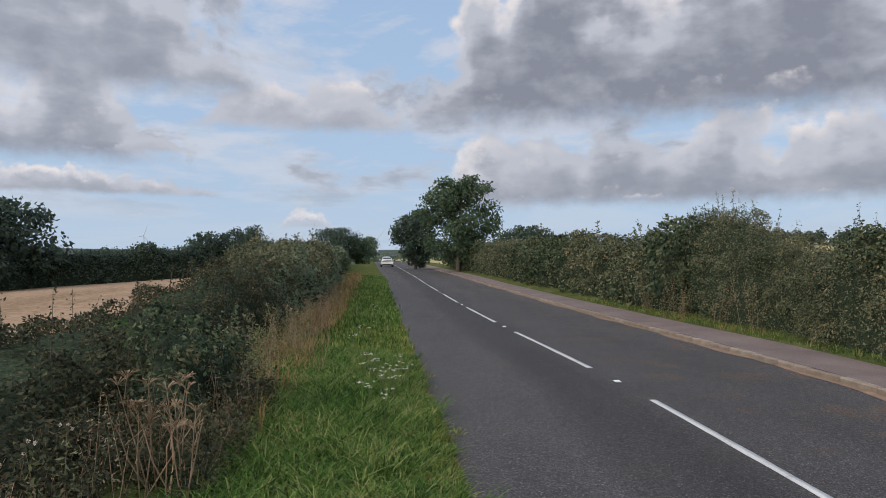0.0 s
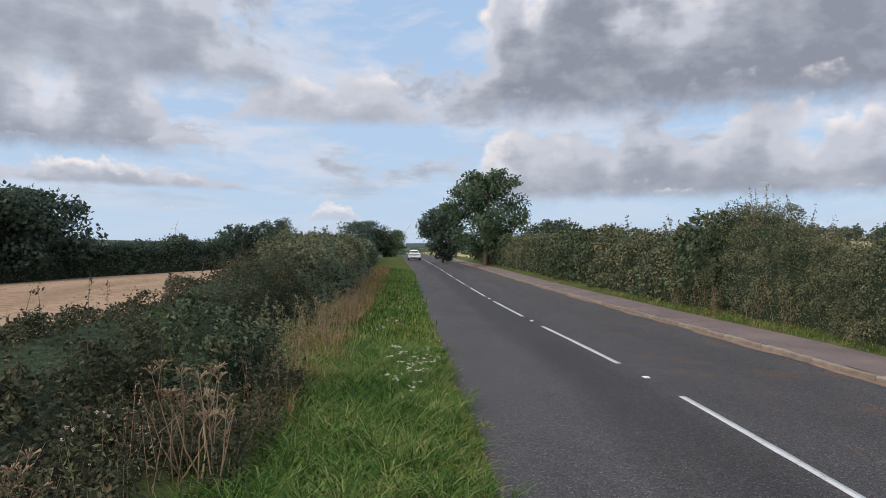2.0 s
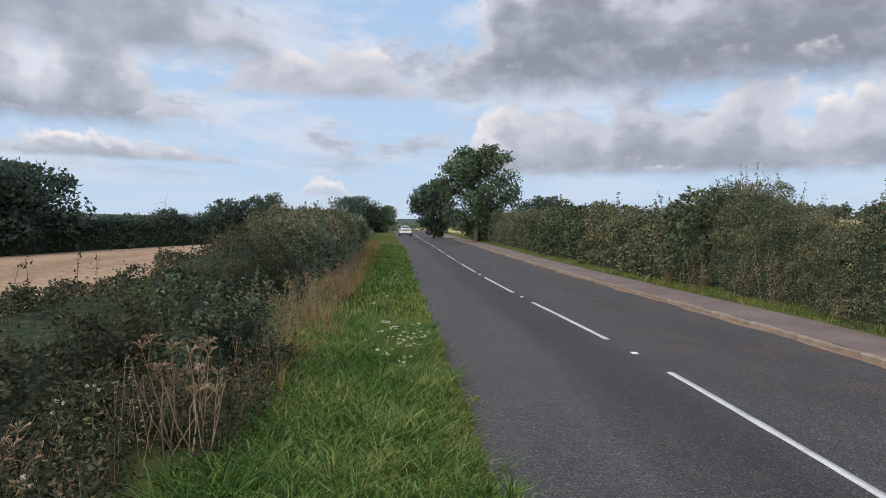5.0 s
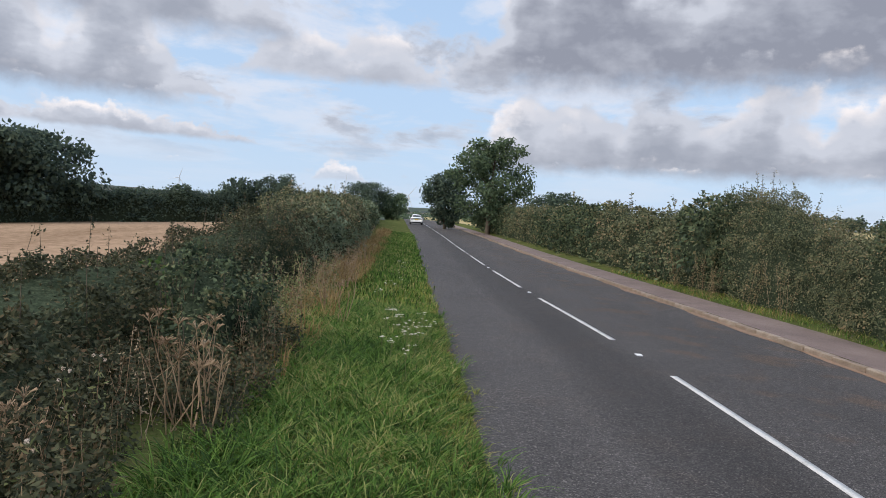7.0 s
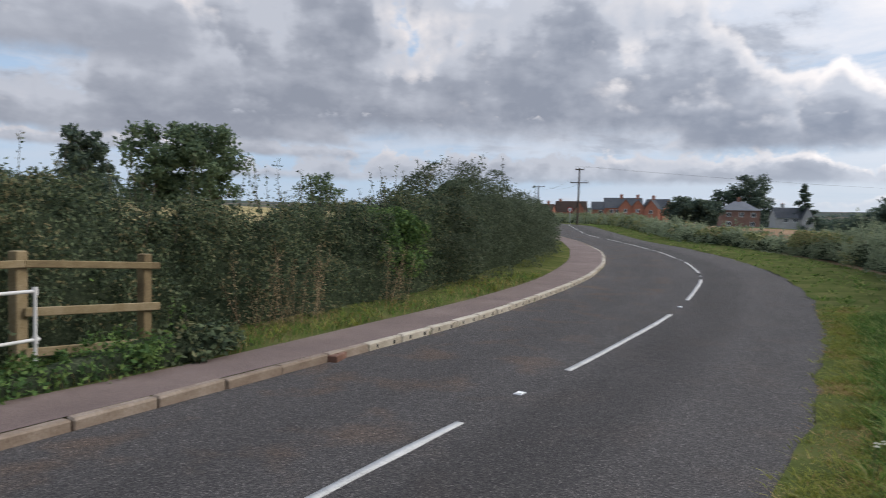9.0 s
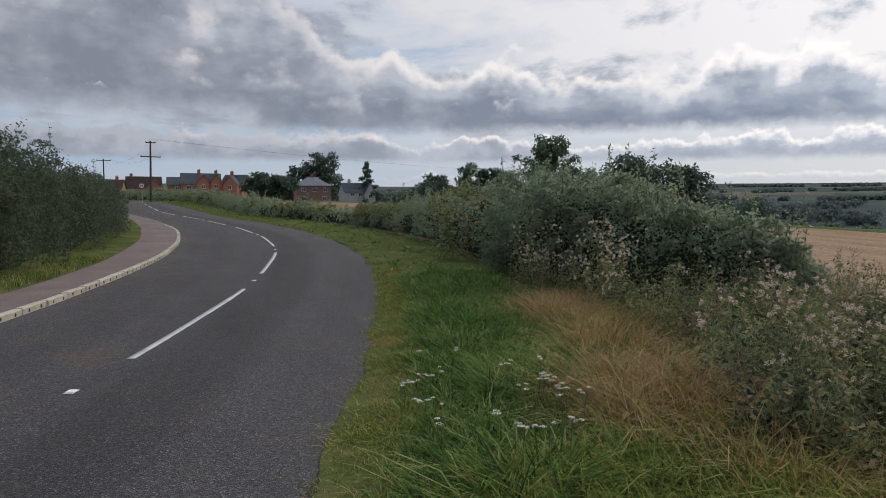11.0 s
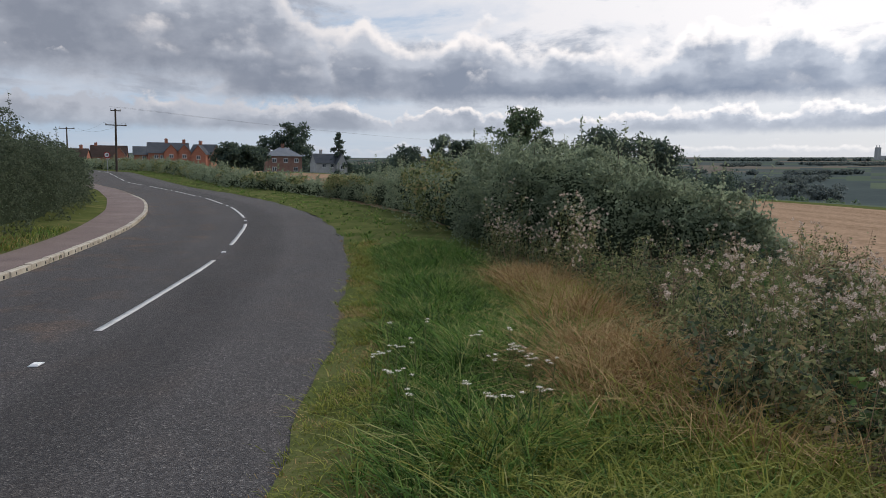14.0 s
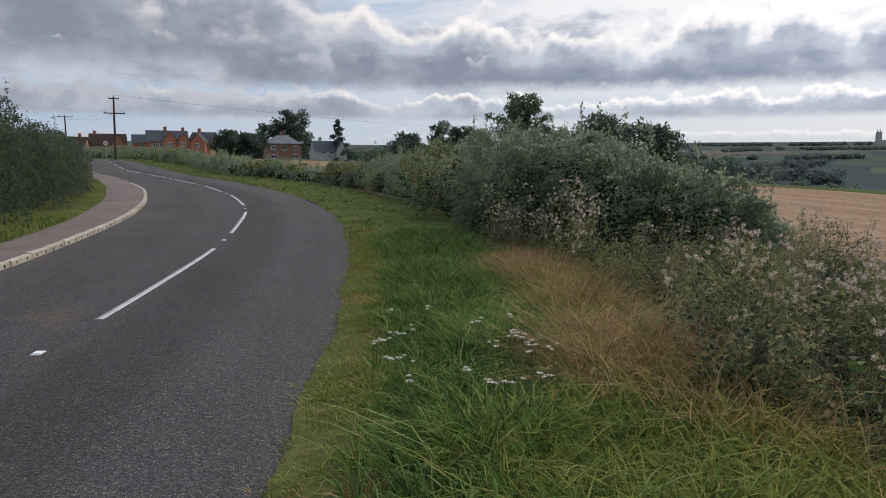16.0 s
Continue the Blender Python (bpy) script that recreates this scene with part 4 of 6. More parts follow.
hedge("brambles", [(7.0, -1.9, 0.4, 0.3), (6.98, -3.0, 0.26, 0.3), (6.85, -4.4, 0.26, 0.3), (6.75, -5.6, 0.3, 0.3), (6.55, -6.8, 0.45, 0.35), (6.4, -8.2, 0.5, 0.4)], LEAF_BRIGHT, 0.07, 900, "brambles and ivy spilling round the fence's foot", 1.5, 61, "bramble", second=LEAF_HEDGE, share=0.5, tall=(0.15, 0.4))
hedge("bindweed", [(8.1, 0.5, 1.2, 0.4), (7.85, -0.4, 1.75, 0.5), (7.62, -1.2, 1.85, 0.5), (7.5, -2.0, 1.4, 0.45), (7.45, -2.4, 0.8, 0.3)], LEAF_BRIGHT, 0.062, 1150, "bright green bindweed climbing over the hedge", 0.5, 62, "climber")


def tree(name, az, d, top, half, mat, label, leaf=0.22, count=5000, seed=1, shape="round", gaps=0.3, clear=0.18, trunk=None):
    """A tree with a tapering trunk, forking limbs and clumps of leaves at their ends. top: its height over the road where the camera stands."""
    r = np.random.default_rng(seed)
    x, y = bearing(az, d)
    z0 = float(land(x, y)) - 0.1
    h = top - z0
    thing = new(name)
    thing.location = (x, y, z0)
    tagged(thing, label, "tree")
    tr = trunk or h * 0.028
    if d > 40:
        count, leaf = int(count * 0.72), leaf * 1.15
    bend = r.normal(0, 0.03, 2) * h
    spine = [np.array([bend[0] * f * f, bend[1] * f * f, h * 0.9 * f]) for f in np.linspace(0, 1, 7)]
    part("trunk", mesh_from("trunk", *tube(spine, np.linspace(tr, tr * 0.15, 7), 7)), BARK, thing, smooth=True)
    limbs, clumps = [], []
    for k in range(22 if count > 3000 else 14):
        f = clear + (1 - clear) * (k + r.random()) / (22 if count > 3000 else 14)
        f = min(f, 0.97)
        if shape == "round":
            env = max(math.sin(math.pi * min(max((f - clear * 0.6) / (1.08 - clear * 0.6), 0.03), 1)), 0.12) ** 0.6
        elif shape == "cone":
            env = (1.02 - f) * 1.0
        else:
            env = 0.55 + 0.45 * math.sin(math.pi * f)
        a = k * 2.4 + r.normal(0, 0.4)
        ln = half * env * r.uniform(0.7, 1.12)
        base = np.array([bend[0] * f * f, bend[1] * f * f, h * 0.9 * f * 0.82])
        end = np.array([math.cos(a) * ln, math.sin(a) * ln, h * f * 0.98 + (0.06 if shape != "cone" else -0.05) * ln])
        if shape == "cone":
            base[2], end[2] = h * f * 0.98, h * f * 0.98 - 0.22 * ln
        mid = (base + end) / 2 + r.normal(0, 0.08, 3) * ln + [0, 0, 0.1 * ln]
        limbs.append(tube([base, mid, end], [tr * 0.4 * (1.1 - f), tr * 0.22 * (1.1 - f), tr * 0.08], 5))
        if shape == "cone":
            # tiers of boughs that narrow to a point
            for g in (0.3, 0.6, 0.9):
                clumps.append((base * (1 - g) + end * g, half * (0.05 + 0.12 * env)))
            continue
        clumps.append((end * [0.9, 0.9, 1], half * r.uniform(0.24, 0.4) * (0.6 + 0.6 * env)))
        clumps.append((mid * [1, 1, 1.02], half * r.uniform(0.24, 0.4) * (0.5 + 0.6 * env)))
        if r.random() < 0.6:
            clumps.append((end + r.normal(0, 0.2, 3) * half * [1, 1, 0.6], half * r.uniform(0.15, 0.26)))
    clumps.append((np.array([bend[0], bend[1], h * 0.93]), half * (0.08 if shape == "cone" else 0.24)))
    for v, q in limbs:
        part("limb", mesh_from("limb", v, q), BARK, thing, smooth=True)
    w = np.array([c[1] ** 2 for c in clumps])
    pick = r.choice(len(clumps), count, p=w / w.sum())
    cen, rad = np.array([c[0] for c in clumps])[pick], np.array([c[1] for c in clumps])[pick]
    dirs = unit(r.normal(0, 1, (count, 3)))
    p = cen + dirs * (rad * (r.random(count) ** 0.45))[:, None] * [1, 1, 0.8]
    keep = lump(p, 2.2 / half, seed) > -1 + gaps
    keep &= (p[:, 2] > h * clear * 0.55) & (p[:, 2] < h * 1.02)
    v, q = leaves(p[keep], dirs[keep] + [0, 0, 0.4], leaf, 0.6, 1.0)
    tagged(part("crown", mesh_from("crown", v, q), mat, thing), kind="stuff")
    return thing


def wood(name, rows, mat, label, leaf=0.5, per_m=40, seed=1, broken=0.0):
    """A far belt of trees: rows of bearing, distance, top height."""
    r = np.random.default_rng(seed)
    thing = new(name)
    tagged(thing, label, "woodland", kind="stuff")
    vs, cs = [], []
    rows = np.array(rows, float)
    span = np.concatenate([[0], np.cumsum(np.radians(np.abs(np.diff(rows[:, 0]))) * rows[:-1, 1] + np.abs(np.diff(rows[:, 1])))])
    n = max(int(span[-1] / 3.0), 4)
    for s in np.linspace(0, span[-1], n):
        az, d, top = (np.interp(s, span, rows[:, k]) for k in range(3))
        d *= r.uniform(0.95, 1.08)
        if broken and math.sin(s * 0.021 + seed) + 0.7 * math.sin(s * 0.057 + 2 * seed) < broken - 1:
            continue
        x, y = bearing(az, d)
        z0 = float(land(x, y))
        h = max((top - z0) * r.uniform(0.72, 1.02) * (1 - 0.55 * (broken > 0) * r.random()), 1.5)
        for _ in range(5):
            c = np.array([x + r.normal(0, 1.6), y + r.normal(0, 1.6), z0 + h * r.uniform(0.25, 0.8)])
            rad = h * r.uniform(0.18, 0.26) + 0.5
            m = int(per_m * 3 / 5)
            dirs = unit(r.normal(0, 1, (m, 3)))
            q = c + dirs * rad * (r.random((m, 1)) ** 0.4)
            q[:, 2] = np.clip(q[:, 2], z0, z0 + h)
            vs.append(q)
            cs.append(dirs)
    v, q = leaves(np.concatenate(vs), np.concatenate(cs) + [0, 0, 0.5], leaf, 0.8, 0.8)
    tagged(part("crowns", mesh_from("crowns", v, q), mat, thing), kind="stuff")


tree("tree", -30, 74, 7.4, 6.6, LEAF_DARK, "broad dark oak beside the stubble field", 0.40, 30000, 21, clear=0.05, gaps=0.0)
tree("tree", -14.4, 84, 5.2, 2.0, LEAF_DARK, "small dark tree in the field hedge", 0.25, 5000, 22, clear=0.1, gaps=0.2)
tree("tree", -12.7, 85, 5.3, 1.7, LEAF_DARK, "slim dark tree in the field hedge", 0.25, 4400, 23, clear=0.1, gaps=0.2)
tree("tree", -10.9, 84, 5.9, 2.3, LEAF_DARK, "bushy dark tree in the field hedge", 0.25, 6400, 24, clear=0.1, gaps=0.1)
tree("tree", -3.9, 118, 7.3, 4.0, LEAF_DARK, "rounded tree over the roadside hedge", 0.3, 9000, 25, clear=0.1, gaps=0.05)
tree("tree", -1.7, 120, 5.9, 2.8, LEAF_TREE, "lower browning tree over the roadside hedge", 0.3, 7000, 26, clear=0.08, gaps=0.1)
tree("tree", 6.3, 72, 10.5, 3.6, LEAF_TREE, "tall ash tree beside the pavement with an open crown", 0.28, 18000, 27, clear=0.16, gaps=0.2, trunk=0.3)
tree("tree", 2.7, 84, 8.0, 2.7, LEAF_DARK, "dark holly-green tree behind the pavement", 0.3, 11000, 28, clear=0.1, gaps=0.05)
tree("tree", 11.6, 90, 6.3, 3.3, LEAF_DARK, "rounded field tree behind the hedge", 0.28, 8000, 29, clear=0.1, gaps=0.1)
tree("tree", 103.6, 62, 9.6, 2.1, LEAF_DARK, "narrow upright ivy-clad tree behind the hedge", 0.3, 9000, 30, "column", 0.1, 0.05)
tree("tree", 118.6, 62, 8.6, 2.0, LEAF_DARK, "narrow dark tree behind the hedge", 0.3, 8000, 31, "column", 0.2, 0.05)
tree("tree", 130.9, 52, 7.8, 1.5, LEAF_DARK, "slim dark tree behind the hedge", 0.28, 7000, 32, "column", 0.2, 0.05)
tree("tree", 135.8, 47, 7.9, 2.0, LEAF_TREE, "open-crowned young ash behind the hedge", 0.26, 6500, 33, gaps=0.65, clear=0.2)
tree("tree", 139.6, 47, 8.0, 2.3, LEAF_TREE, "open-crowned ash with gaps in its leaves", 0.26, 9000, 34, gaps=0.55, clear=0.2)
tree("tree", 148.2, 62, 5.9, 1.9, LEAF_TREE, "small field tree with ragged crown", 0.25, 2500, 35, gaps=0.4, clear=0.2)
tree("tree", 177.6, 190, 9.4, 4.2, LEAF_DARK, "dark evergreen tree by the village", 0.6, 7000, 36, clear=0.03, gaps=0.05)
tree("tree", 179.2, 190, 8.6, 4.2, LEAF_DARK, "dark spreading evergreen by the village", 0.6, 7000, 37, clear=0.03, gaps=0.05)
tree("tree", -177.5, 265, 20, 7.5, LEAF_DARK, "tall dark oak behind village houses", 0.8, 10000, 38, gaps=0.2, clear=0.1)
tree("tree", -179.4, 262, 15, 5.0, LEAF_DARK, "dark oak behind the village houses", 0.8, 6000, 39, gaps=0.2, clear=0.1)
tree("fir_tree", -174, 225, 15.2, 8.0, LEAF_DARK, "pointed dark conifer by the houses", 0.6, 6000, 40, "cone", 0.3, 0.15)
tree("tree", -168.2, 200, 9.8, 4.2, LEAF_DARK, "dark leafy tree at the village edge", 0.6, 7000, 41, gaps=0.15, clear=0.05)
tree("tree", -165.3, 190, 12.6, 4.0, LEAF_DARK, "village edge tree with open crown", 0.55, 6000, 42, gaps=0.4, clear=0.15)
tree("tree", -163.3, 190, 11.3, 3.6, LEAF_DARK, "dark leafy tree at the village edge", 0.55, 7000, 43, gaps=0.3, clear=0.1)
tree("tree", -158.8, 122, 13.4, 4.3, LEAF_TREE, "tall poplar-like tree with an airy crown", 0.42, 13000, 44, "column", 0.3, 0.1)
tree("tree", -152.3, 85, 7.2, 4.6, LEAF_DARK, "wide dark field tree behind the bush", 0.36, 12000, 45, gaps=0.1, clear=0.05)
tree("tree", -148.4, 88, 6.2, 3.4, LEAF_DARK, "lower dark tree behind the bush", 0.36, 9000, 46, gaps=0.15, clear=0.05)
wood("woodland", [(-172, 230, 8.6), (-165, 210, 9.2), (-157, 180, 8.8), (-152, 150, 7)], LEAF_DARK, "dark belt of trees below the village", 0.8, 140, 51)
wood("woodland", [(28, 230, 11.2), (40, 235, 11.8), (49, 240, 11.4)], LEAF_DARK, "distant dark wood on the rising field", 0.9, 90, 52)
wood("woodland", [(67, 125, 10.6), (72, 122, 11.2), (77, 120, 12.4), (88, 118, 11.4), (100, 112, 10.2)], LEAF_DARK, "dark wood behind the hedge", 0.55, 140, 53)
wood("woodland", [(105, 105, 9.0), (115, 100, 8.6), (126, 98, 8.0), (137, 96, 8.0)], LEAF_DARK, "dark belt of trees behind the hedge", 0.55, 140, 54)
wood("woodland", [(-4, 190, 4.6), (3, 185, 4.2), (8, 170, 4.0)], LEAF_TREE, "low hedge and trees where the road ends", 0.5, 60, 55)
wood("woodland", [(-180, 250, 9.0), (-176, 255, 8.6), (-172, 250, 8.4)], LEAF_DARK, "dark garden trees behind the village houses", 0.8, 120, 50)
wood("woodland", [(-152, 250, -1.5), (-143, 235, -2.6), (-136, 250, -3.6), (-126, 240, -3.0)], LEAF_TREE, "bushy field boundary beyond the stubble", 0.9, 70, 58, 0.7)
wood("woodland", [(-149, 330, 8.5), (-145, 340, 9.0), (-142.5, 345, 6.0)], LEAF_DARK, "tall dark trees at the valley's edge", 1.2, 120, 56)
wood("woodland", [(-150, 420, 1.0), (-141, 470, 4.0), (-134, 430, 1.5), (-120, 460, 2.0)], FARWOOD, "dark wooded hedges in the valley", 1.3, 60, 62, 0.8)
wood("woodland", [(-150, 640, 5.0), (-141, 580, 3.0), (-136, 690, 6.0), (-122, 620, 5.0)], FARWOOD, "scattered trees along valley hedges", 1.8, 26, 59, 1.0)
wood("woodland", [(-150, 980, 11.0), (-138, 860, 8.0), (-131, 1010, 12.0), (-122, 900, 9.0)], FARWOOD, "haze-tinted far woods across the valley", 3.6, 34, 57, 0.9)
wood("woodland", [(-155, 1500, 22), (-143, 1380, 21), (-139, 1560, 23), (-120, 1450, 20)], FARWOOD, "haze-tinted far woods on the valley side", 5, 22, 60, 0.7)
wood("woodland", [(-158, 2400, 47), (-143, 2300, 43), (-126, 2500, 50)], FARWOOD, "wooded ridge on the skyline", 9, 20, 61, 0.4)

# ---- fence and rail ----


def beam(a, b, w, t, lift=0.0):
    a, b = Vector(a), Vector(b)
    d = b - a
    rot = d.to_track_quat("Y", "Z").to_matrix().to_4x4()
    return boxed((a + b) / 2, (t, d.length, w), rot, 0.008)


def build_fence():
    fence = new("fence")
    tagged(fence, "weathered post and rail timber fence before the hedge", "fence")
    posts = [(7.46, -2.46, 1.53, 0.14), (7.30, -3.97, 1.52, 0.15), (7.20, -5.58, 1.53, 0.14), (6.78, -6.95, 1.46, 0.13)]
    for x, y, top, w in posts:
        part("post", boxed((x, y, top / 2 + 0.03), (w, w, top - 0.02), Matrix.Rotation(radians(random.uniform(-3, 3)), 4, "Z"), 0.012), TIMBER, fence)
    face = -0.10
    tops = [1.42, 1.41, 1.41, 1.35]
    for z, skip in ((0, ()), (0.53, (1,)), (0.98, (1,))):
        for k in range(3):
            if k in skip:
                continue
            (x0, y0, *_), (x1, y1, *_) = posts[k], posts[k + 1]
            e0, e1 = (-0.12 if k == 0 else 0.0), (0.12 if k == 2 else 0.0)
            dx, dy = (x1 - x0), (y1 - y0)
            ln = math.hypot(dx, dy)
            a = (x0 + dx / ln * e0 + face, y0 + dy / ln * e0, tops[k] - z)
            b = (x1 + dx / ln * e1 + face, y1 + dy / ln * e1, tops[k + 1] - z - (0.02 if k == 2 and not z else 0))
            part("rail", beam(a, b, 0.085 if not z else 0.10, 0.045), TIMBER, fence)
    rail = new("guard_rail")
    tagged(rail, "white painted tubular guard rail standing before the fence", "guard rail")
    a, b = np.array([6.92, -3.98, 0]), np.array([6.90, -5.55, 0])
    up = np.array([0, 0, 1.0])
    rod = lambda p, q: mesh_from("rod", *tube([p, (p + q) / 2, q], [0.02] * 3, 10))
    part("leg", rod(a + up * 0.08, a + up * 1.14), PIPE, rail, smooth=True)
    part("leg", rod(b + up * 0.08, b + up * 1.13), PIPE, rail, smooth=True)
    part("top_rail", rod(a + up * 1.135, b + up * 1.125), PIPE, rail, smooth=True)
    part("lower_rail", rod(a + up * 0.60 + [0, 0.05, 0], b + up * 0.60 - [0, 0.05, 0]), PIPE, rail, smooth=True)
    for p, z in ((a, 1.135), (b, 1.125), (a, 0.60), (b, 0.60)):
        part("clamp", mesh_from("clamp", *tube([p + up * (z - 0.045), p + up * z, p + up * (z + 0.045)], [0.028, 0.03, 0.028], 10)), PIPE, rail, smooth=True)


build_fence()

# ---- houses, poles, turbines, car ----


def gable_roof(bm, cx, cy, lx, ly, z, rise, over=0.3, along_x=True):
    a, b = lx / 2 + over, ly / 2 + over
    if along_x:
        vs = [(-a, -b, z - 0.15), (a, -b, z - 0.15), (a, b, z - 0.15), (-a, b, z - 0.15), (-a, 0, z + rise), (a, 0, z + rise)]
        fs = [(0, 1, 5, 4), (2, 3, 4, 5)]
    else:
        vs = [(-a, -b, z - 0.15), (a, -b, z - 0.15), (a, b, z - 0.15), (-a, b, z - 0.15), (0, -b, z + rise), (0, b, z + rise)]
        fs = [(1, 2, 5, 4), (3, 0, 4, 5)]
    v = [bm.verts.new((cx + p[0], cy + p[1], p[2])) for p in vs]
    faces = [bm.faces.new([v[k] for k in f]) for f in fs]
    r = bmesh.ops.solidify(bm, geom=faces, thickness=0.16)
    return bm


def gable_wall(bm, cx, cy, lx, ly, z, rise, along_x=True):
    a, b = lx / 2, ly / 2
    base = [(-a, -b), (a, -b), (a, b), (-a, b)]
    lo = [bm.verts.new((cx + p[0], cy + p[1], -0.5)) for p in base]
    hi = [bm.verts.new((cx + p[0], cy + p[1], z)) for p in base]
    r0, r1 = ((-a, 0), (a, 0)) if along_x else ((0, -b), (0, b))
    ra, rb = (bm.verts.new((cx + p[0], cy + p[1], z + rise)) for p in (r0, r1))
    for k in range(4):
        bm.faces.new((lo[k], lo[(k + 1) % 4], hi[(k + 1) % 4], hi[k]))
    if along_x:
        bm.faces.new((hi[3], hi[0], ra))
        bm.faces.new((hi[1], hi[2], rb))
        bm.faces.new((hi[0], hi[1], rb, ra))
        bm.faces.new((hi[2], hi[3], ra, rb))
    else:
        bm.faces.new((hi[0], hi[1], ra))
        bm.faces.new((hi[2], hi[3], rb))
        bm.faces.new((hi[1], hi[2], rb, ra))
        bm.faces.new((hi[3], hi[0], ra, rb))
    return bm


def window(house, x, y, z, w=1.2, h=1.2):
    """A framed window on the wall that faces the road (-y of the house)."""
    win = part("window", boxed((x, y - 0.03, z), (w, 0.10, h), bevel=0.01), WHITE, house, "white framed window")
    for sx in (-1, 1):
        part("pane", boxed((x + sx * w * 0.24, y - 0.085, z), (w * 0.40, 0.02, h * 0.82)), GLASS, win)


def house(az, d, turn, walls, roof, body, wings, chimneys, wins, label, hip=False, z=None):
    """body: length, depth, eaves, rise; its front looks along -y of the house before it is turned."""
    x, y = bearing(az, d)
    ob = new("house")
    ob.matrix_world = pose(x, y, float(land(x, y)) if z is None else z, 0, 0, 180 + turn)
    tagged(ob, label, "house")
    lx, ly, ev, rise = body
    if hip:
        part("wall", boxed((0, 0, ev / 2 - 0.25), (lx, ly, ev + 0.5)), walls, ob)
        bm = bmesh.new()
        a, b, r = lx / 2 + 0.4, ly / 2 + 0.4, max(lx - ly, 1.0) / 2
        v = [bm.verts.new(p) for p in ((-a, -b, ev), (a, -b, ev), (a, b, ev), (-a, b, ev), (-r, 0, ev + rise), (r, 0, ev + rise))]
        for f in ((0, 1, 5, 4), (1, 2, 5), (2, 3, 4, 5), (3, 0, 4), (3, 2, 1, 0)):
            bm.faces.new([v[k] for k in f])
        part("roof", bm, roof, ob)
    else:
        part("wall", gable_wall(bmesh.new(), 0, 0, lx, ly, ev, rise), walls, ob)
        part("roof", gable_roof(bmesh.new(), 0, 0, lx, ly, ev, rise), roof, ob)
    for wx, wl, wd, we, wr in wings:
        yc = -ly / 2 - wd / 2 + 0.6
        part("wall", gable_wall(bmesh.new(), wx, yc, wl, wd, we, wr, False), walls, ob)
        part("roof", gable_roof(bmesh.new(), wx, yc, wl, wd, we, wr, 0.25, False), roof, ob)
        window(ob, wx, yc - wd / 2, we - 1.0, 1.2, 1.2)
        window(ob, wx, yc - wd / 2, we - 3.6, 1.5, 1.2)
    for cx, cy, top in chimneys:
        ch = part("chimney", boxed((cx, cy, top - 1.0), (0.9, 0.6, 2.2), bevel=0.03), walls, ob)
        part("cap", boxed((cx, cy, top + 0.12), (1.05, 0.75, 0.12)), walls, ch)
        for k in (-1, 1):
            part("pot", mesh_from("pot", *tube([(cx + k * 0.22, cy, top + 0.15), (cx + k * 0.22, cy, top + 0.5)], [0.12, 0.10], 8)), BRICK, ch)
    for wx, wz in wins:
        window(ob, wx, -ly / 2, wz)
    return ob


house(173.0, 230, 10, BRICK, SLATE, (11.5, 7.5, 5.2, 3.3), [(0.5, 4.2, 3.0, 5.2, 2.6), (4.2, 4.2, 3.0, 5.2, 2.6)], [(-0.5, 0, 9.3), (4.6, 0, 9.2)], [(-3.6, 4.0), (-3.6, 1.6), (-1.9, 4.0)], "red brick village house with slate roof and front gables", z=2.3)
house(171.3, 236, 8, BRICK, SLATE, (6.0, 6.0, 4.8, 2.6), [], [], [(0, 3.8)], "red brick wing of a village house", z=2.3)
house(175.7, 228, -20, BRICK, SLATE, (7.0, 8.0, 5.0, 3.2), [(0.5, 4.5, 2.6, 5.0, 2.8)], [(-1.5, 0, 9.0)], [(-2.2, 4.0), (2.4, 4.0)], "red brick village house with slate roof", z=2.2)
house(168.9, 262, 6, BRICK, TILE, (11.0, 7.5, 4.6, 4.0), [(3.6, 4.2, 3.0, 4.6, 3.2)], [(-4, 0, 9.2)], [(-3, 3.6), (0, 3.6)], "long brick village house with brown roof", z=2.0)
house(166.4, 255, 0, BRICK, TILE, (10.0, 7.5, 4.2, 3.4), [], [(3, 0, 8.4)], [(-3, 3.4), (2, 3.4)], "brick bungalow with brown roof", z=1.6)
house(-178.4, 205, 8, BRICK_BROWN, SLATE, (9.6, 7.5, 5.1, 2.6), [], [(0.0, 0, 8.3)], [(-3.0, 3.9), (0.2, 3.9), (3.2, 3.9), (-3.0, 1.5), (3.0, 1.5)], "brown brick house with hipped slate roof", hip=True, z=1.4)
house(-174.9, 225, 12, RENDER, SLATE, (9.0, 7.0, 4.6, 3.0), [(3.4, 3.4, 2.4, 4.2, 3.4)], [(-2, 0, 8.4)], [(-2, 3.8), (0.6, 3.8)], "pale rendered cottage with slate roof", z=0.4)
house(-167.5, 215, 30, BRICK, TILE, (6, 5, 4.4, 3.2), [], [], [(0, 3.6)], "orange brick gable among the trees", z=-0.3)


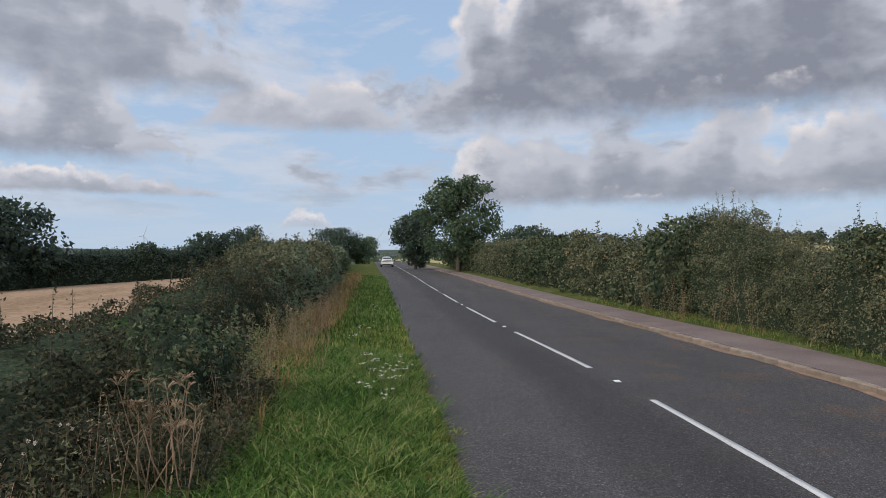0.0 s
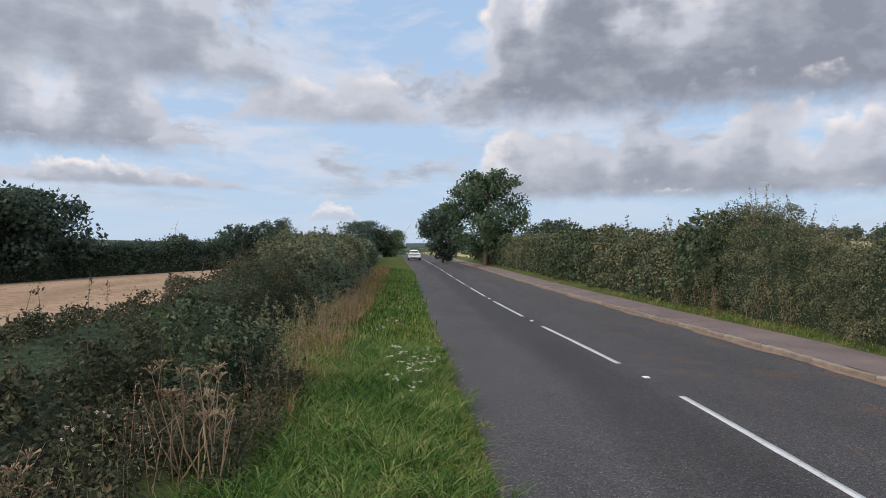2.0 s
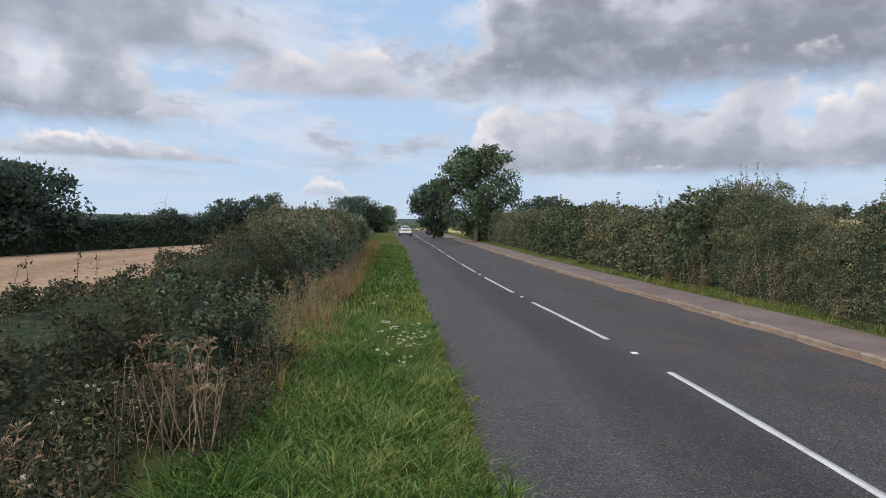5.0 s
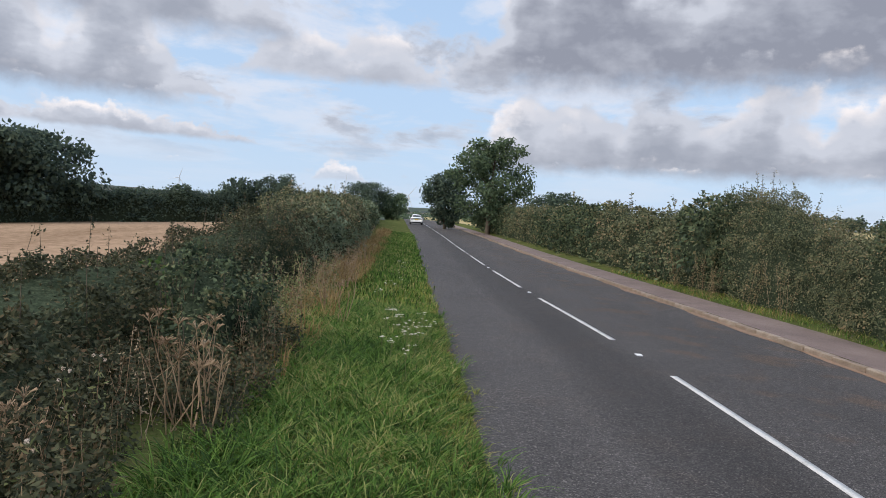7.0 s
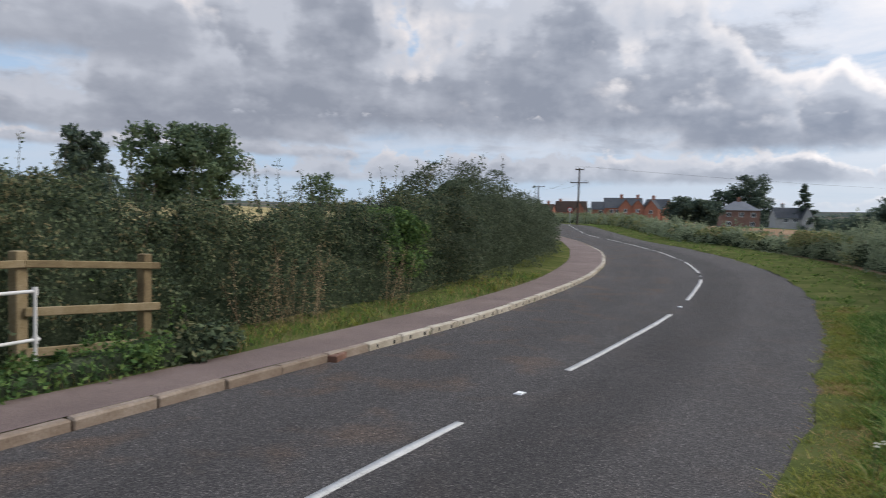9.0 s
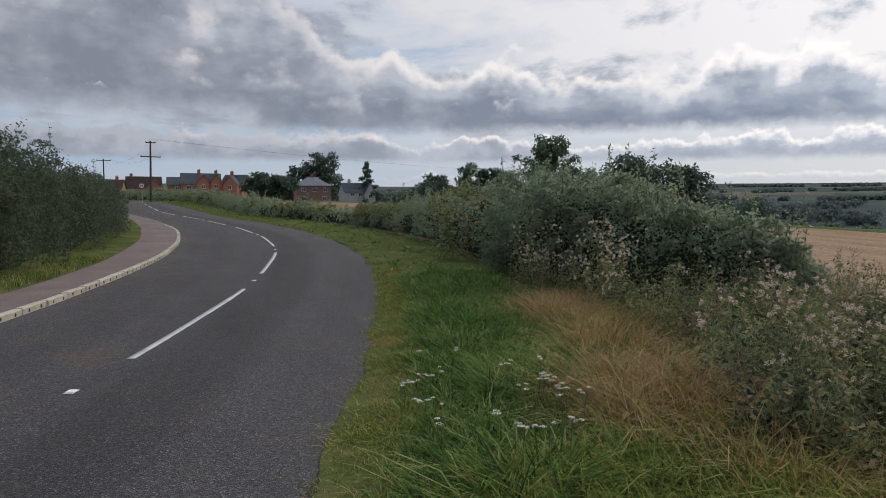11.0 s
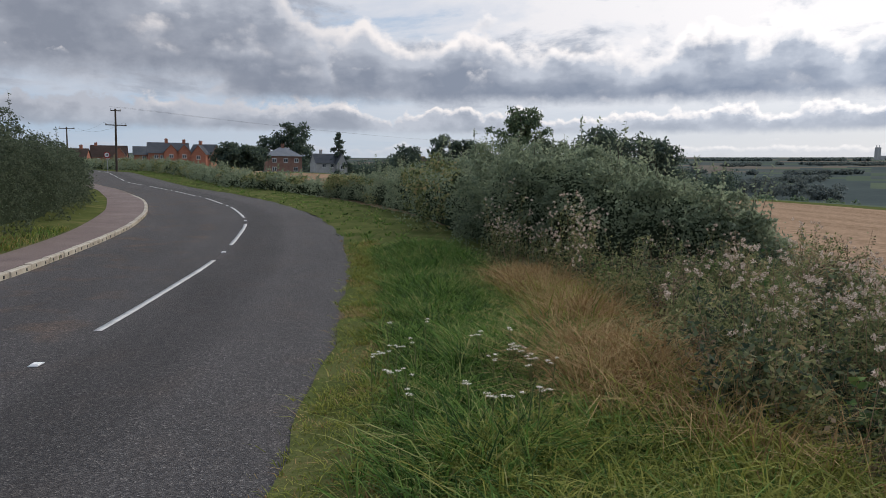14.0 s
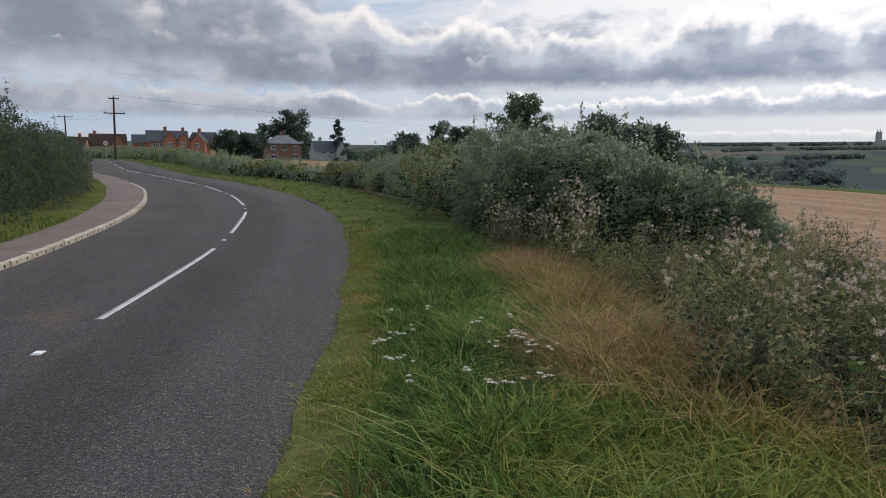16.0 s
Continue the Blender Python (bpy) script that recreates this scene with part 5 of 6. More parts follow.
def pole(az, d, top, arms, label, lean=0.0):
    x, y = bearing(az, d)
    z0 = float(land(x, y))
    ob = new("utility_pole")
    ob.matrix_world = pose(x, y, z0 - 0.2, 0, lean, 0)
    tagged(ob, label, "utility pole", "utility poles")
    h = top - z0 + 0.2
    part("pole", mesh_from("pole", *tube([(0, 0, 0), (0, 0, h / 2), (0, 0, h)], [0.17, 0.15, 0.12], 10)), CREOSOTE, ob, smooth=True)
    for dz, w in arms:
        arm = part("crossarm", boxed((0, -0.16, h - dz), (w, 0.12, 0.14), bevel=0.01), CREOSOTE, ob)
        for k in (-0.46, 0.0, 0.46):
            part("insulator", mesh_from("insulator", *tube([(k * w, -0.16, h - dz + 0.07), (k * w, -0.16, h - dz + 0.2), (k * w, -0.16, h - dz + 0.32)], [0.05, 0.08, 0.04], 8)), SIGNFACE, arm)
    return Vector((x, y, z0 + h))


t1 = pole(169.4, 113, 11.0, [(0.25, 1.4), (2.35, 2.9)], "dark timber utility pole with two crossarms", -1.0)
t2 = pole(166.2, 165, 11.0, [(0.3, 3.0)], "dark timber utility pole with one crossarm")


def wire(a, b, sag, name="power_line"):
    pts = [np.array(a) * (1 - f) + np.array(b) * f - [0, 0, sag * 4 * f * (1 - f)] for f in np.linspace(0, 1, 14)]
    ob = part(name, mesh_from(name, *tube(pts, [0.008] * 14, 4)), RUBBER)
    tagged(ob, "thin dark overhead power line between poles", "power line", "power lines")


for k in (-1.3, 1.3):
    wire(t1 + Vector((k, 0, -2.1)), t2 + Vector((k, 0, -0.1)), 1.2)
x, y = bearing(-160, 330)
for k in (-0.6, 0.6):
    wire(t1 + Vector((k, 0, 0.1)), (x, y + k, 17.0), 1.5)

sign = new("road_sign")
x, y = bearing(168.8, 106)
sign.location = (x, y, float(ROAD_Z(y)) + 0.05)
tagged(sign, "round speed sign on a grey pole", "road sign")
part("post", mesh_from("post", *tube([(0, 0, 0), (0, 0, 1.3), (0, 0, 2.6)], [0.045] * 3, 8)), STEEL, sign)
bm = bmesh.new()
bmesh.ops.create_cone(bm, cap_ends=True, segments=24, radius1=0.42, radius2=0.42, depth=0.03, matrix=Matrix.Translation((0, 0.06, 2.3)) @ Matrix.Rotation(radians(90), 4, "X"))
part("rim", bm, REDLENS, sign, "red rim of the sign")
bm = bmesh.new()
bmesh.ops.create_cone(bm, cap_ends=True, segments=24, radius1=0.31, radius2=0.31, depth=0.02, matrix=Matrix.Translation((0, 0.088, 2.3)) @ Matrix.Rotation(radians(90), 4, "X"))
disc = part("disc", bm, WHITE, sign, "round white disc")
for k in (-1, 1):
    part("bar", boxed((k * 0.1, 0.1, 2.3), (0.13, 0.01, 0.28)), RUBBER, disc)


def turbine(az, el_hub, d, blade, spin, label="distant pale three-bladed wind turbine on the skyline"):
    x, y = bearing(az, d)
    z0, hub = float(land(x, y)) - 5, EYE + d * math.tan(radians(el_hub))
    ob = new("wind_turbine")
    ob.location = (x, y, z0)
    tagged(ob, label, "wind turbine", "wind turbines")
    h = hub - z0
    part("tower", mesh_from("tower", *tube([(0, 0, 0), (0, 0, h / 2), (0, 0, h)], [blade * 0.06, blade * 0.05, blade * 0.035], 10)), TURBINE, ob, smooth=True)
    part("nacelle", boxed((0, 0, h), (blade * 0.07, blade * 0.18, blade * 0.07), bevel=0.2), TURBINE, ob)
    for k in range(3):
        a = radians(spin + 120 * k)
        tip = np.array([math.sin(a), 0, math.cos(a)])
        o = np.array([0, -blade * 0.11, h])
        part("blade", mesh_from("blade", *tube([o, o + tip * blade * 0.25, o + tip * blade], [blade * 0.018, blade * 0.032, blade * 0.006], 6)), TURBINE, ob)


for az, el, d, b, s in ((-18.6, 1.9, 1500, 22, 20), (-7.7, 1.45, 1700, 22, 80), (-6.6, 1.75, 1500, 22, 5), (-5.65, 2.2, 1350, 24, 0), (-0.45, 1.85, 1400, 26, 40)):
    turbine(az, el, d, b, s)

# church holds a far grain silo: tall block, low wing and spikes.
church = new("silo_tower")
x, y = bearing(-133.2, 2600)
church.location = (x, y, float(land(x, y)) - 4)
tagged(church, "pale grain silo tower on the far skyline", "church tower")
part("tower", boxed((0, 0, 22), (13, 13, 44), bevel=0.5), RENDER, church)
part("low_wing", boxed((-24, 0, 9), (36, 14, 18), bevel=0.5), RENDER, church)
for k in (-1, 1):
    part("spike", boxed((k * 5.5, 0, 47), (2, 2, 8), bevel=0.3), RENDER, church)


def build_car():
    """A white saloon that drives away, seen from behind."""
    car = new("car")
    y = 98.0
    car.matrix_world = pose(float(CENTRE(y)) - 1.5, y, float(ROAD_Z(y)) + 0.01, 0, 0, 1.1)
    tagged(car, "white saloon car driving away on the road", "car")
    secs = [(-2.25, 0.80, 0.42, 0.95), (-2.15, 0.86, 0.32, 1.02), (-1.5, 0.89, 0.24, 1.05), (0, 0.90, 0.22, 1.0), (1.4, 0.88, 0.24, 0.92), (2.1, 0.82, 0.30, 0.78), (2.28, 0.70, 0.42, 0.66)]

    def loft(secs, k=10):
        vs = []
        for yy, w, lo, hi in secs:
            for a in np.linspace(0, 2 * np.pi, k * 2, endpoint=False):
                c, s = math.cos(a), math.sin(a)
                vs.append((w * math.copysign(abs(c) ** 0.45, c), yy, (lo + hi) / 2 + (hi - lo) / 2 * math.copysign(abs(s) ** 0.55, s)))
        n = k * 2
        qs = [(i * n + j, i * n + (j + 1) % n, (i + 1) * n + (j + 1) % n, (i + 1) * n + j) for i in range(len(secs) - 1) for j in range(n)]
        me = bpy.data.meshes.new("loft")
        me.from_pydata(vs, [], qs + [tuple(range(n)), tuple(range(len(vs) - n, len(vs)))])
        return me
    part("body", loft(secs), CARPAINT, car, smooth=True)
    part("cabin", loft([(-1.75, 0.68, 0.9, 1.0), (-1.0, 0.64, 0.9, 1.40), (-0.3, 0.63, 0.9, 1.46), (0.4, 0.64, 0.9, 1.40), (1.2, 0.72, 0.85, 0.95)]), CARPAINT, car, smooth=True)
    part("rear_window", boxed((0, -1.40, 1.22), (1.14, 0.03, 0.46), Matrix.Rotation(radians(-56), 4, "X"), 0.01), GLASS, car)
    for sx in (-1, 1):
        part("side_window", boxed((sx * 0.66, -0.2, 1.2), (0.03, 1.5, 0.30), bevel=0.01), GLASS, car)
        part("rear_lamp", boxed((sx * 0.66, -2.18, 0.84), (0.34, 0.12, 0.17), bevel=0.03), REDLENS, car, "red rear lamp")
        part("mirror", boxed((sx * 0.98, 0.7, 1.0), (0.18, 0.12, 0.13), bevel=0.03), CARPAINT, car)
        for wy in (-1.35, 1.35):
            wh = part("wheel", mesh_from("tyre", *tube([(sx * 0.70, wy, 0.31), (sx * 0.74, wy, 0.31), (sx * 0.88, wy, 0.31), (sx * 0.9, wy, 0.31)], [0.24, 0.31, 0.31, 0.26], 20)), RUBBER, car, smooth=True)
            part("rim", mesh_from("rim", *tube([(sx * 0.80, wy, 0.31), (sx * 0.905, wy, 0.31), (sx * 0.91, wy, 0.31)], [0.2, 0.19, 0.01], 16)), STEEL, wh)
    part("bumper", boxed((0, -2.22, 0.50), (1.62, 0.16, 0.26), bevel=0.05), CARPAINT, car)
    part("lower_trim", boxed((0, -2.24, 0.36), (1.3, 0.12, 0.12), bevel=0.03), RUBBER, car, "dark lower trim")
    part("number_plate", boxed((0, -2.27, 0.72), (0.52, 0.02, 0.11)), PLATE, car, "yellow number plate")


build_car()

# ---- verge plants ----


def scatter(n, box_, keep):
    x0, x1, y0, y1 = box_
    p = np.column_stack([rng.uniform(x0, x1, n), rng.uniform(y0, y1, n)])
    return p[keep(p[:, 0], p[:, 1])]


def verge_z(x, y):
    u = np.clip((x - (EDGE_W(y) - 3.4)) / 3.42, 0, 1)
    w = ROAD_Z(y) + 0.02 + 0.10 * np.sin(np.clip((1 - u) * 3.0, 0, 1.57))
    e = ROAD_Z(y) + 0.13
    return np.where(x < EDGE_W(y) + 0.1, np.where(x < EDGE_W(y) - 3.3, np.maximum(land(x, y), ROAD_Z(y) * 0 - 5) + 0.02, w), e)


def grass(name, xy, height, width, mat, label, lean=0.35, tuft=0, arched=False):
    """Blades of grass; tuft gathers them in tussocks of about that many, which bend outwards."""
    way = None
    height = np.broadcast_to(height, len(xy))
    if tuft:
        k = max(len(xy) // tuft, 1)
        hub = rng.integers(0, len(xy), k)
        who = rng.integers(0, k, len(xy))
        off = rng.normal(0, 0.045, xy.shape)
        way = off / 0.045
        height = height[hub][who] * rng.uniform(0.75, 1.25, k)[who]
        xy = xy[hub][who] + off
    z = verge_z(xy[:, 0], xy[:, 1]) - 0.03
    p = np.column_stack([xy, z])
    v, q, t = blades(p, height, width, lean, way, arched)
    ob = part(name, mesh_from(name, v, q, t), mat)
    tagged(ob, label, "grass", kind="stuff")


def patchy(x, y, s, seed, cut):
    return lump(np.column_stack([x, y, 0 * x]), s, seed) > cut


def inner(y):
    """Where the mown verge ends and tall weeds begin."""
    return np.where(y > 0, np.interp(y, [0, 5, 25, 60], [-1.9, -1.35, -1.45, -1.9]), np.interp(y, [-120, -98, -57, -47, -40, -28, -17, -9, -5, -3, 0], [16, 12.5, 2.2, -2.0, -4.2, -4.9, -4.2, -3.6, -2.6, -2.3, -2.0]))


on_verge = lambda x, y: (x < EDGE_W(y) + rng.normal(0.0, 0.05, len(x)) + 0.10 * lump(np.column_stack([x * 0, y, 0 * x]), 1.1, 77)) & (x > inner(y) - 0.25)
near_n = scatter(60000, (-2, 1, 2.2, 14), on_verge)
h = 0.13 + 0.10 * np.clip((EDGE_W(near_n[:, 1]) - near_n[:, 0]) / 0.9, 0, 1) + 0.05 * lump(np.column_stack([near_n, 0 * near_n[:, 0]]), 1.7, 3)
grass("grass", near_n, h * 1.1, 0.0105, GRASS, "lush green verge grass beside the road", 0.8, 26, True)
far_n = scatter(40000, (-3, 1, 14, 60), on_verge)
grass("grass", far_n, 0.2, 0.021, GRASS, "green verge grass along the road")
near_s = scatter(150000, (-5, 1, -16, -2.2), lambda x, y: on_verge(x, y) & (rng.random(len(x)) < 1.8 * (EDGE_W(y) - x - 0.36)))
d = np.clip((EDGE_W(near_s[:, 1]) - near_s[:, 0]) / 1.2, 0, 1)
grass("grass", near_s, 0.11 + 0.22 * d + 0.08 * lump(np.column_stack([near_s, 0 * d]), 1.5, 4), 0.0115, GRASS, "long lush green grass on the verge", 0.85, 22, True)
far_s = scatter(60000, (-7, 20, -112, -16), on_verge)
grass("grass", far_s, 0.15, 0.026, GRASS, "green verge grass round the bend", 1.0, 8)
rim = scatter(270000, (-3, 1, -18, 22), lambda x, y: (x < EDGE_W(y) + 0.03 + 0.07 * lump(np.column_stack([0 * x, y, 0 * x]), 0.8, 33) + rng.normal(0, 0.03, len(x))) & (x > EDGE_W(y) - np.where(y < 0, 0.62, 0.32) - rng.normal(0, 0.08, len(x))) & (np.abs(y) > 2))
half = rng.random(len(rim)) < 0.28 - 0.5 * lump(np.column_stack([rim, 0 * rim[:, 0]]), 1.6, 34)
deep = 0.055 + 0.09 * np.clip(EDGE_W(rim[:, 1]) - rim[:, 0], 0, 0.6)
grass("grass", rim[half], deep[half], 0.0085, GRASS_DRY, "short dry brownish grass at the road's edge", 1.0, 14)
grass("grass", rim[~half], deep[~half] * 1.3, 0.0085, GRASS_YELLOW, "short yellowing grass at the road's edge", 1.0, 14)
fore = scatter(40000, (-4.5, -1.2, -4.6, -2.2), lambda x, y: (x + y > -7.3) & (x < EDGE_W(y) - 0.7))
grass("grass", fore[::2], 0.32, 0.011, GRASS_YELLOW, "yellow-green long grass on the verge", 0.85, 20, True)
mix_n = scatter(12000, (-2, 1, 2.2, 20), on_verge)
grass("grass", mix_n, 0.16, 0.008, GRASS_YELLOW, "yellowing blades among the verge grass", 0.9, 14)
east = scatter(60000, (5, 11, -22, 30), lambda x, y: (x > PAVE_E(y) + rng.normal(0.06, 0.05, len(x))) & (x < HEDGE_E(y) + 0.5))
grass("grass", east[::5], 0.22, 0.011, GRASS_YELLOW, "yellowing tufts at the hedge's foot", 0.9, 12)
grass("grass", np.concatenate([east[k::5] for k in (1, 2, 3, 4)]), 0.2, 0.011, GRASS, "grass and weeds at the hedge's foot", 0.9)
east2 = scatter(16000, (5, 11, -22, 30), lambda x, y: (x > PAVE_E(y)) & (x < HEDGE_E(y) + 0.4) & patchy(x, y, 0.5, 8, -0.1))
grass("grass", east2, 0.25, 0.010, GRASS_DRY, "dry grass at the hedge's foot", 0.6)
dry_n = scatter(14000, (-2.9, -1.2, 7, 60), lambda x, y: (x < inner(y) + 0.15) & (x > inner(y) - 0.9) & patchy(x, y, 0.9, 71, 0.05))
grass("grass", dry_n, 0.62, 0.009, GRASS_DRY, "tall dead bleached grass before the hedge", 0.6, 10)
dry_s = scatter(70000, (-6.0, -1.5, -11, -5.0), lambda x, y: (x < inner(y) + 0.25) & (x > inner(y) - 1.3) & patchy(x, y, 1.1, 12, -0.08))
grass("grass", dry_s, 0.46, 0.0095, GRASS_DRY, "dry straw-coloured tangled grass", 1.0, 8, True)


def weeds(name, xy, height, mat, leaf, label, per=26, bottom=0.05, aspect=0.3, category="weeds", stem_mat=None, lean=0.16):
    """Leafy upright stems."""
    z = verge_z(xy[:, 0], xy[:, 1])
    n = len(xy)
    hh = np.broadcast_to(height, n) * rng.uniform(0.55, 1.25, n)
    lean = rng.normal(0, lean, (n, 2)) * hh[:, None]
    pos, out, stems = [], [], []
    f = rng.uniform(bottom, 1.0, (n, per))
    a = rng.uniform(0, 2 * np.pi, (n, per))
    rad = (0.04 + 0.12 * (1 - f)) * rng.uniform(0.3, 1.2, f.shape)
    p = np.stack([xy[:, 0:1] + lean[:, 0:1] * f + np.cos(a) * rad, xy[:, 1:2] + lean[:, 1:2] * f + np.sin(a) * rad, z[:, None] + hh[:, None] * f], -1).reshape(-1, 3)
    o = np.stack([np.cos(a) * 0.5, np.sin(a) * 0.5, 0.7 + 0 * a], -1).reshape(-1, 3)
    thing = new(name)
    tagged(thing, label, category, kind="stuff")
    v, q = leaves(p, o, leaf, aspect, 0.5)
    tagged(part("leaves", mesh_from("leaves", v, q), mat, thing), kind="stuff")
    for k in range(n):
        b = np.array([xy[k, 0], xy[k, 1], z[k] - 0.03])
        e = b + [lean[k, 0], lean[k, 1], hh[k]]
        stems.append(tube([b, (b + e) / 2, e], [0.0045, 0.0035, 0.002], 3))
    v, q = joined(stems)
    tagged(part("stems", mesh_from("stems", v, q), stem_mat or STALK, thing), kind="stuff")
    tops = np.column_stack([xy + lean, z + hh])
    return tops, thing


def heads(thing, tops, mat, size, each, spread):
    c = np.repeat(tops, each, 0) + rng.normal(0, 1, (len(tops) * each, 3)) * spread
    m = 24
    p = np.repeat(c, m, 0)
    d = unit(rng.normal(0, 1, p.shape))
    v, q = leaves(p + d * size * 0.45, d, size * 0.55, 0.6, 0.6)
    tagged(part("seed_heads", mesh_from("seed_heads", v, q), mat, thing, "pale fluffy seed heads"), kind="stuff")


hedge("weeds", [(-3.4, -3.4, 0.3, 0.6), (-4.6, -4.8, 0.42, 1.2), (-5.2, -6.4, 0.48, 1.4), (-5.6, -8.0, 0.5, 1.5), (-6.0, -9.6, 0.6, 1.5)], LEAF_WEED, 0.034, 1500, "low tangle of bramble and bindweed beyond the verge", 0, 63, "weeds", second=WITHERED, share=0.35, lumpiness=0.8)

def clumped(hubs, stems, spread):
    """Stems gathered round hubs, tallest in the middle of each clump: their places and a factor for their height."""
    who = np.repeat(np.arange(len(hubs)), stems)
    off = rng.normal(0, 1, (len(who), 2)) * spread * rng.uniform(0.6, 1.4, len(hubs))[who][:, None]
    dome = np.exp(-0.5 * (np.hypot(off[:, 0], off[:, 1]) / (1.5 * spread)) ** 2)
    return hubs[who] + off, dome * rng.uniform(0.7, 1.2, len(hubs))[who]


tangle = lambda x, y: (x < inner(y) - 0.3) & (x > inner(y) - 5.0) & (x + y < -7.2) & ((x < inner(y) - 1.1) | (y > -6.2))
for many, stems, spread, tall_, mat, leaf, aspect, per, label in (
        (62, 18, 0.17, 0.92, LEAF_WEED, 0.058, 0.42, 46, "bushy olive-green weeds standing in a clump"),
        (44, 16, 0.15, 0.80, LEAF_HEDGE, 0.066, 0.5, 44, "dull green nettles standing in clumps"),
        (26, 14, 0.12, 0.92, WITHERED, 0.042, 0.55, 44, "withered brown weeds with crumpled leaves"),
        (22, 14, 0.14, 0.66, LEAF_BRIGHT, 0.075, 0.6, 34, "fresh green leafy weeds among the dry ones")):
    hubs = scatter(4000, (-8.5, -2.2, -10.0, -2.8), tangle)[:many]
    xy, f = clumped(hubs, stems, spread)
    weeds("weeds", xy, tall_ * f, mat, leaf, label, per, 0.12, aspect, lean=0.2)
wild = scatter(36000, (-8.5, -1.8, -9.5, -2.6), lambda x, y: (x < inner(y) + 0.1) & (x > inner(y) - 4.6) & (x + y < -6.3) & patchy(x, y, 0.9, 16, -0.25))
grass("grass", wild[::2], 0.50, 0.012, GRASS_YELLOW, "long yellow-green grass among the weeds", 0.9, 12)
grass("grass", wild[1::2], 0.66, 0.007, GRASS_DRY, "bleached grass stalks among the weeds", 0.9, 9)
hubs = scatter(400, (-5.3, -3.9, -13.2, -9.8), lambda x, y: x < inner(y) - 0.2)[:11]
tall, f = clumped(hubs, 9, 0.16)
tops, thing = weeds("thistles", tall, 1.45 * f, LEAF_WEED, 0.065, "tall thistles gone to seed before the bush", 60, 0.1)
tops = tops[tops[:, 2] > 0.8]
heads(thing, tops, THISTLE, 0.032, 5, (0.09, 0.09, 0.05))
th = scatter(150, (-8.8, -2.4, -10.5, -3.2), lambda x, y: (x < inner(y) - 0.6) & (x > inner(y) - 5.0) & patchy(x, y, 0.8, 21, 0.0))
tops, thing = weeds("thistles", th, 0.98, LEAF_WEED, 0.06, "creeping thistles gone to pale fluffy seed", 50, 0.2)
heads(thing, tops, THISTLE, 0.034, 5, (0.055, 0.055, 0.04))
th = scatter(60, (-5.8, -4.2, -6.2, -4.2), lambda x, y: x + y < -9.2)
tops, thing = weeds("thistles", th, 1.0, LEAF_WEED, 0.06, "bank of pale seeding thistles at the field's edge", 50, 0.2)
heads(thing, tops, THISTLE, 0.033, 5, (0.07, 0.07, 0.04))
nw = scatter(800, (-3.6, -1.2, 2.6, 9), lambda x, y: (x < inner(y) + 0.05) & (x > inner(y) - 1.8) & ((np.abs(x + y * 0.31) > 0.28) | (y > 5.8)))
weeds("weeds", nw[::2], 0.5, LEAF_THORN, 0.05, "low dark brambly weeds before the hedge", 90, aspect=0.5, lean=0.25)
weeds("weeds", nw[1::2], 0.5, LEAF_THORN, 0.04, "low green weeds before the hedge", 80, aspect=0.5, lean=0.25)
th = scatter(26, (-3.0, -1.9, 3.2, 5.2), lambda x, y: x < inner(y) - 0.3)
tops, thing = weeds("thistles", th, 0.6, LEAF_WEED, 0.06, "small thistles with pale seed heads", 30, 0.2)
heads(thing, tops, THISTLE, 0.02, 3, (0.04, 0.04, 0.03))
hedge("bush", [(-2.15, 7.0, 0.5, 0.3), (-2.2, 7.6, 0.95, 0.5), (-2.2, 8.3, 1.15, 0.6), (-2.15, 9.0, 1.1, 0.55), (-2.1, 9.7, 0.75, 0.4), (-2.05, 10.2, 0.4, 0.3)], LEAF_HEDGE, 0.065, 800,
      "bright green leafy elder sapling growing before the hedge", 5.0, 64, "bush", second=LEAF_BRIGHT, share=0.45, lumpiness=0.7, tall=(0.15, 0.45))
nb = scatter(60, (-2.6, -1.5, 10.2, 16), lambda x, y: (x < inner(y)) & (x > inner(y) - 0.9))
weeds("weeds", nb, 0.85, LEAF_WEED, 0.07, "tall dusty green weeds before the hedge", 44)
nd = scatter(170, (-2.6, -1.3, 5.0, 26), lambda x, y: (x < inner(y) + 0.1) & (x > inner(y) - 0.9))
weeds("weeds", nd, 0.8, WITHERED, 0.035, "withered brown stalks before the hedge", 26, 0.3, 0.4)
dk = scatter(7000, (6, 11, -14, 26), lambda x, y: (x > HEDGE_E(y) - 0.5) & (x < HEDGE_E(y) - 0.05) & patchy(x, y, 1.0, 41, 0.1) & (rng.random(len(x)) < 0.7) & ((y > 3) | (y < -8)))
weeds("dock", dk, 1.2, DOCK, 0.04, "rust-brown dock seed spikes before the hedge", 70, 0.12, 0.5)
br = scatter(160, (6.5, 10, -4, 2.5), lambda x, y: (x > HEDGE_E(y) - 0.3) & (x < HEDGE_E(y) + 0.3) & patchy(x, y, 0.7, 51, 0.1))
weeds("brambles", br, 1.3, LEAF_BRIGHT, 0.10, "bright green bramble and bindweed on the hedge", 60, 0.02, 0.7)


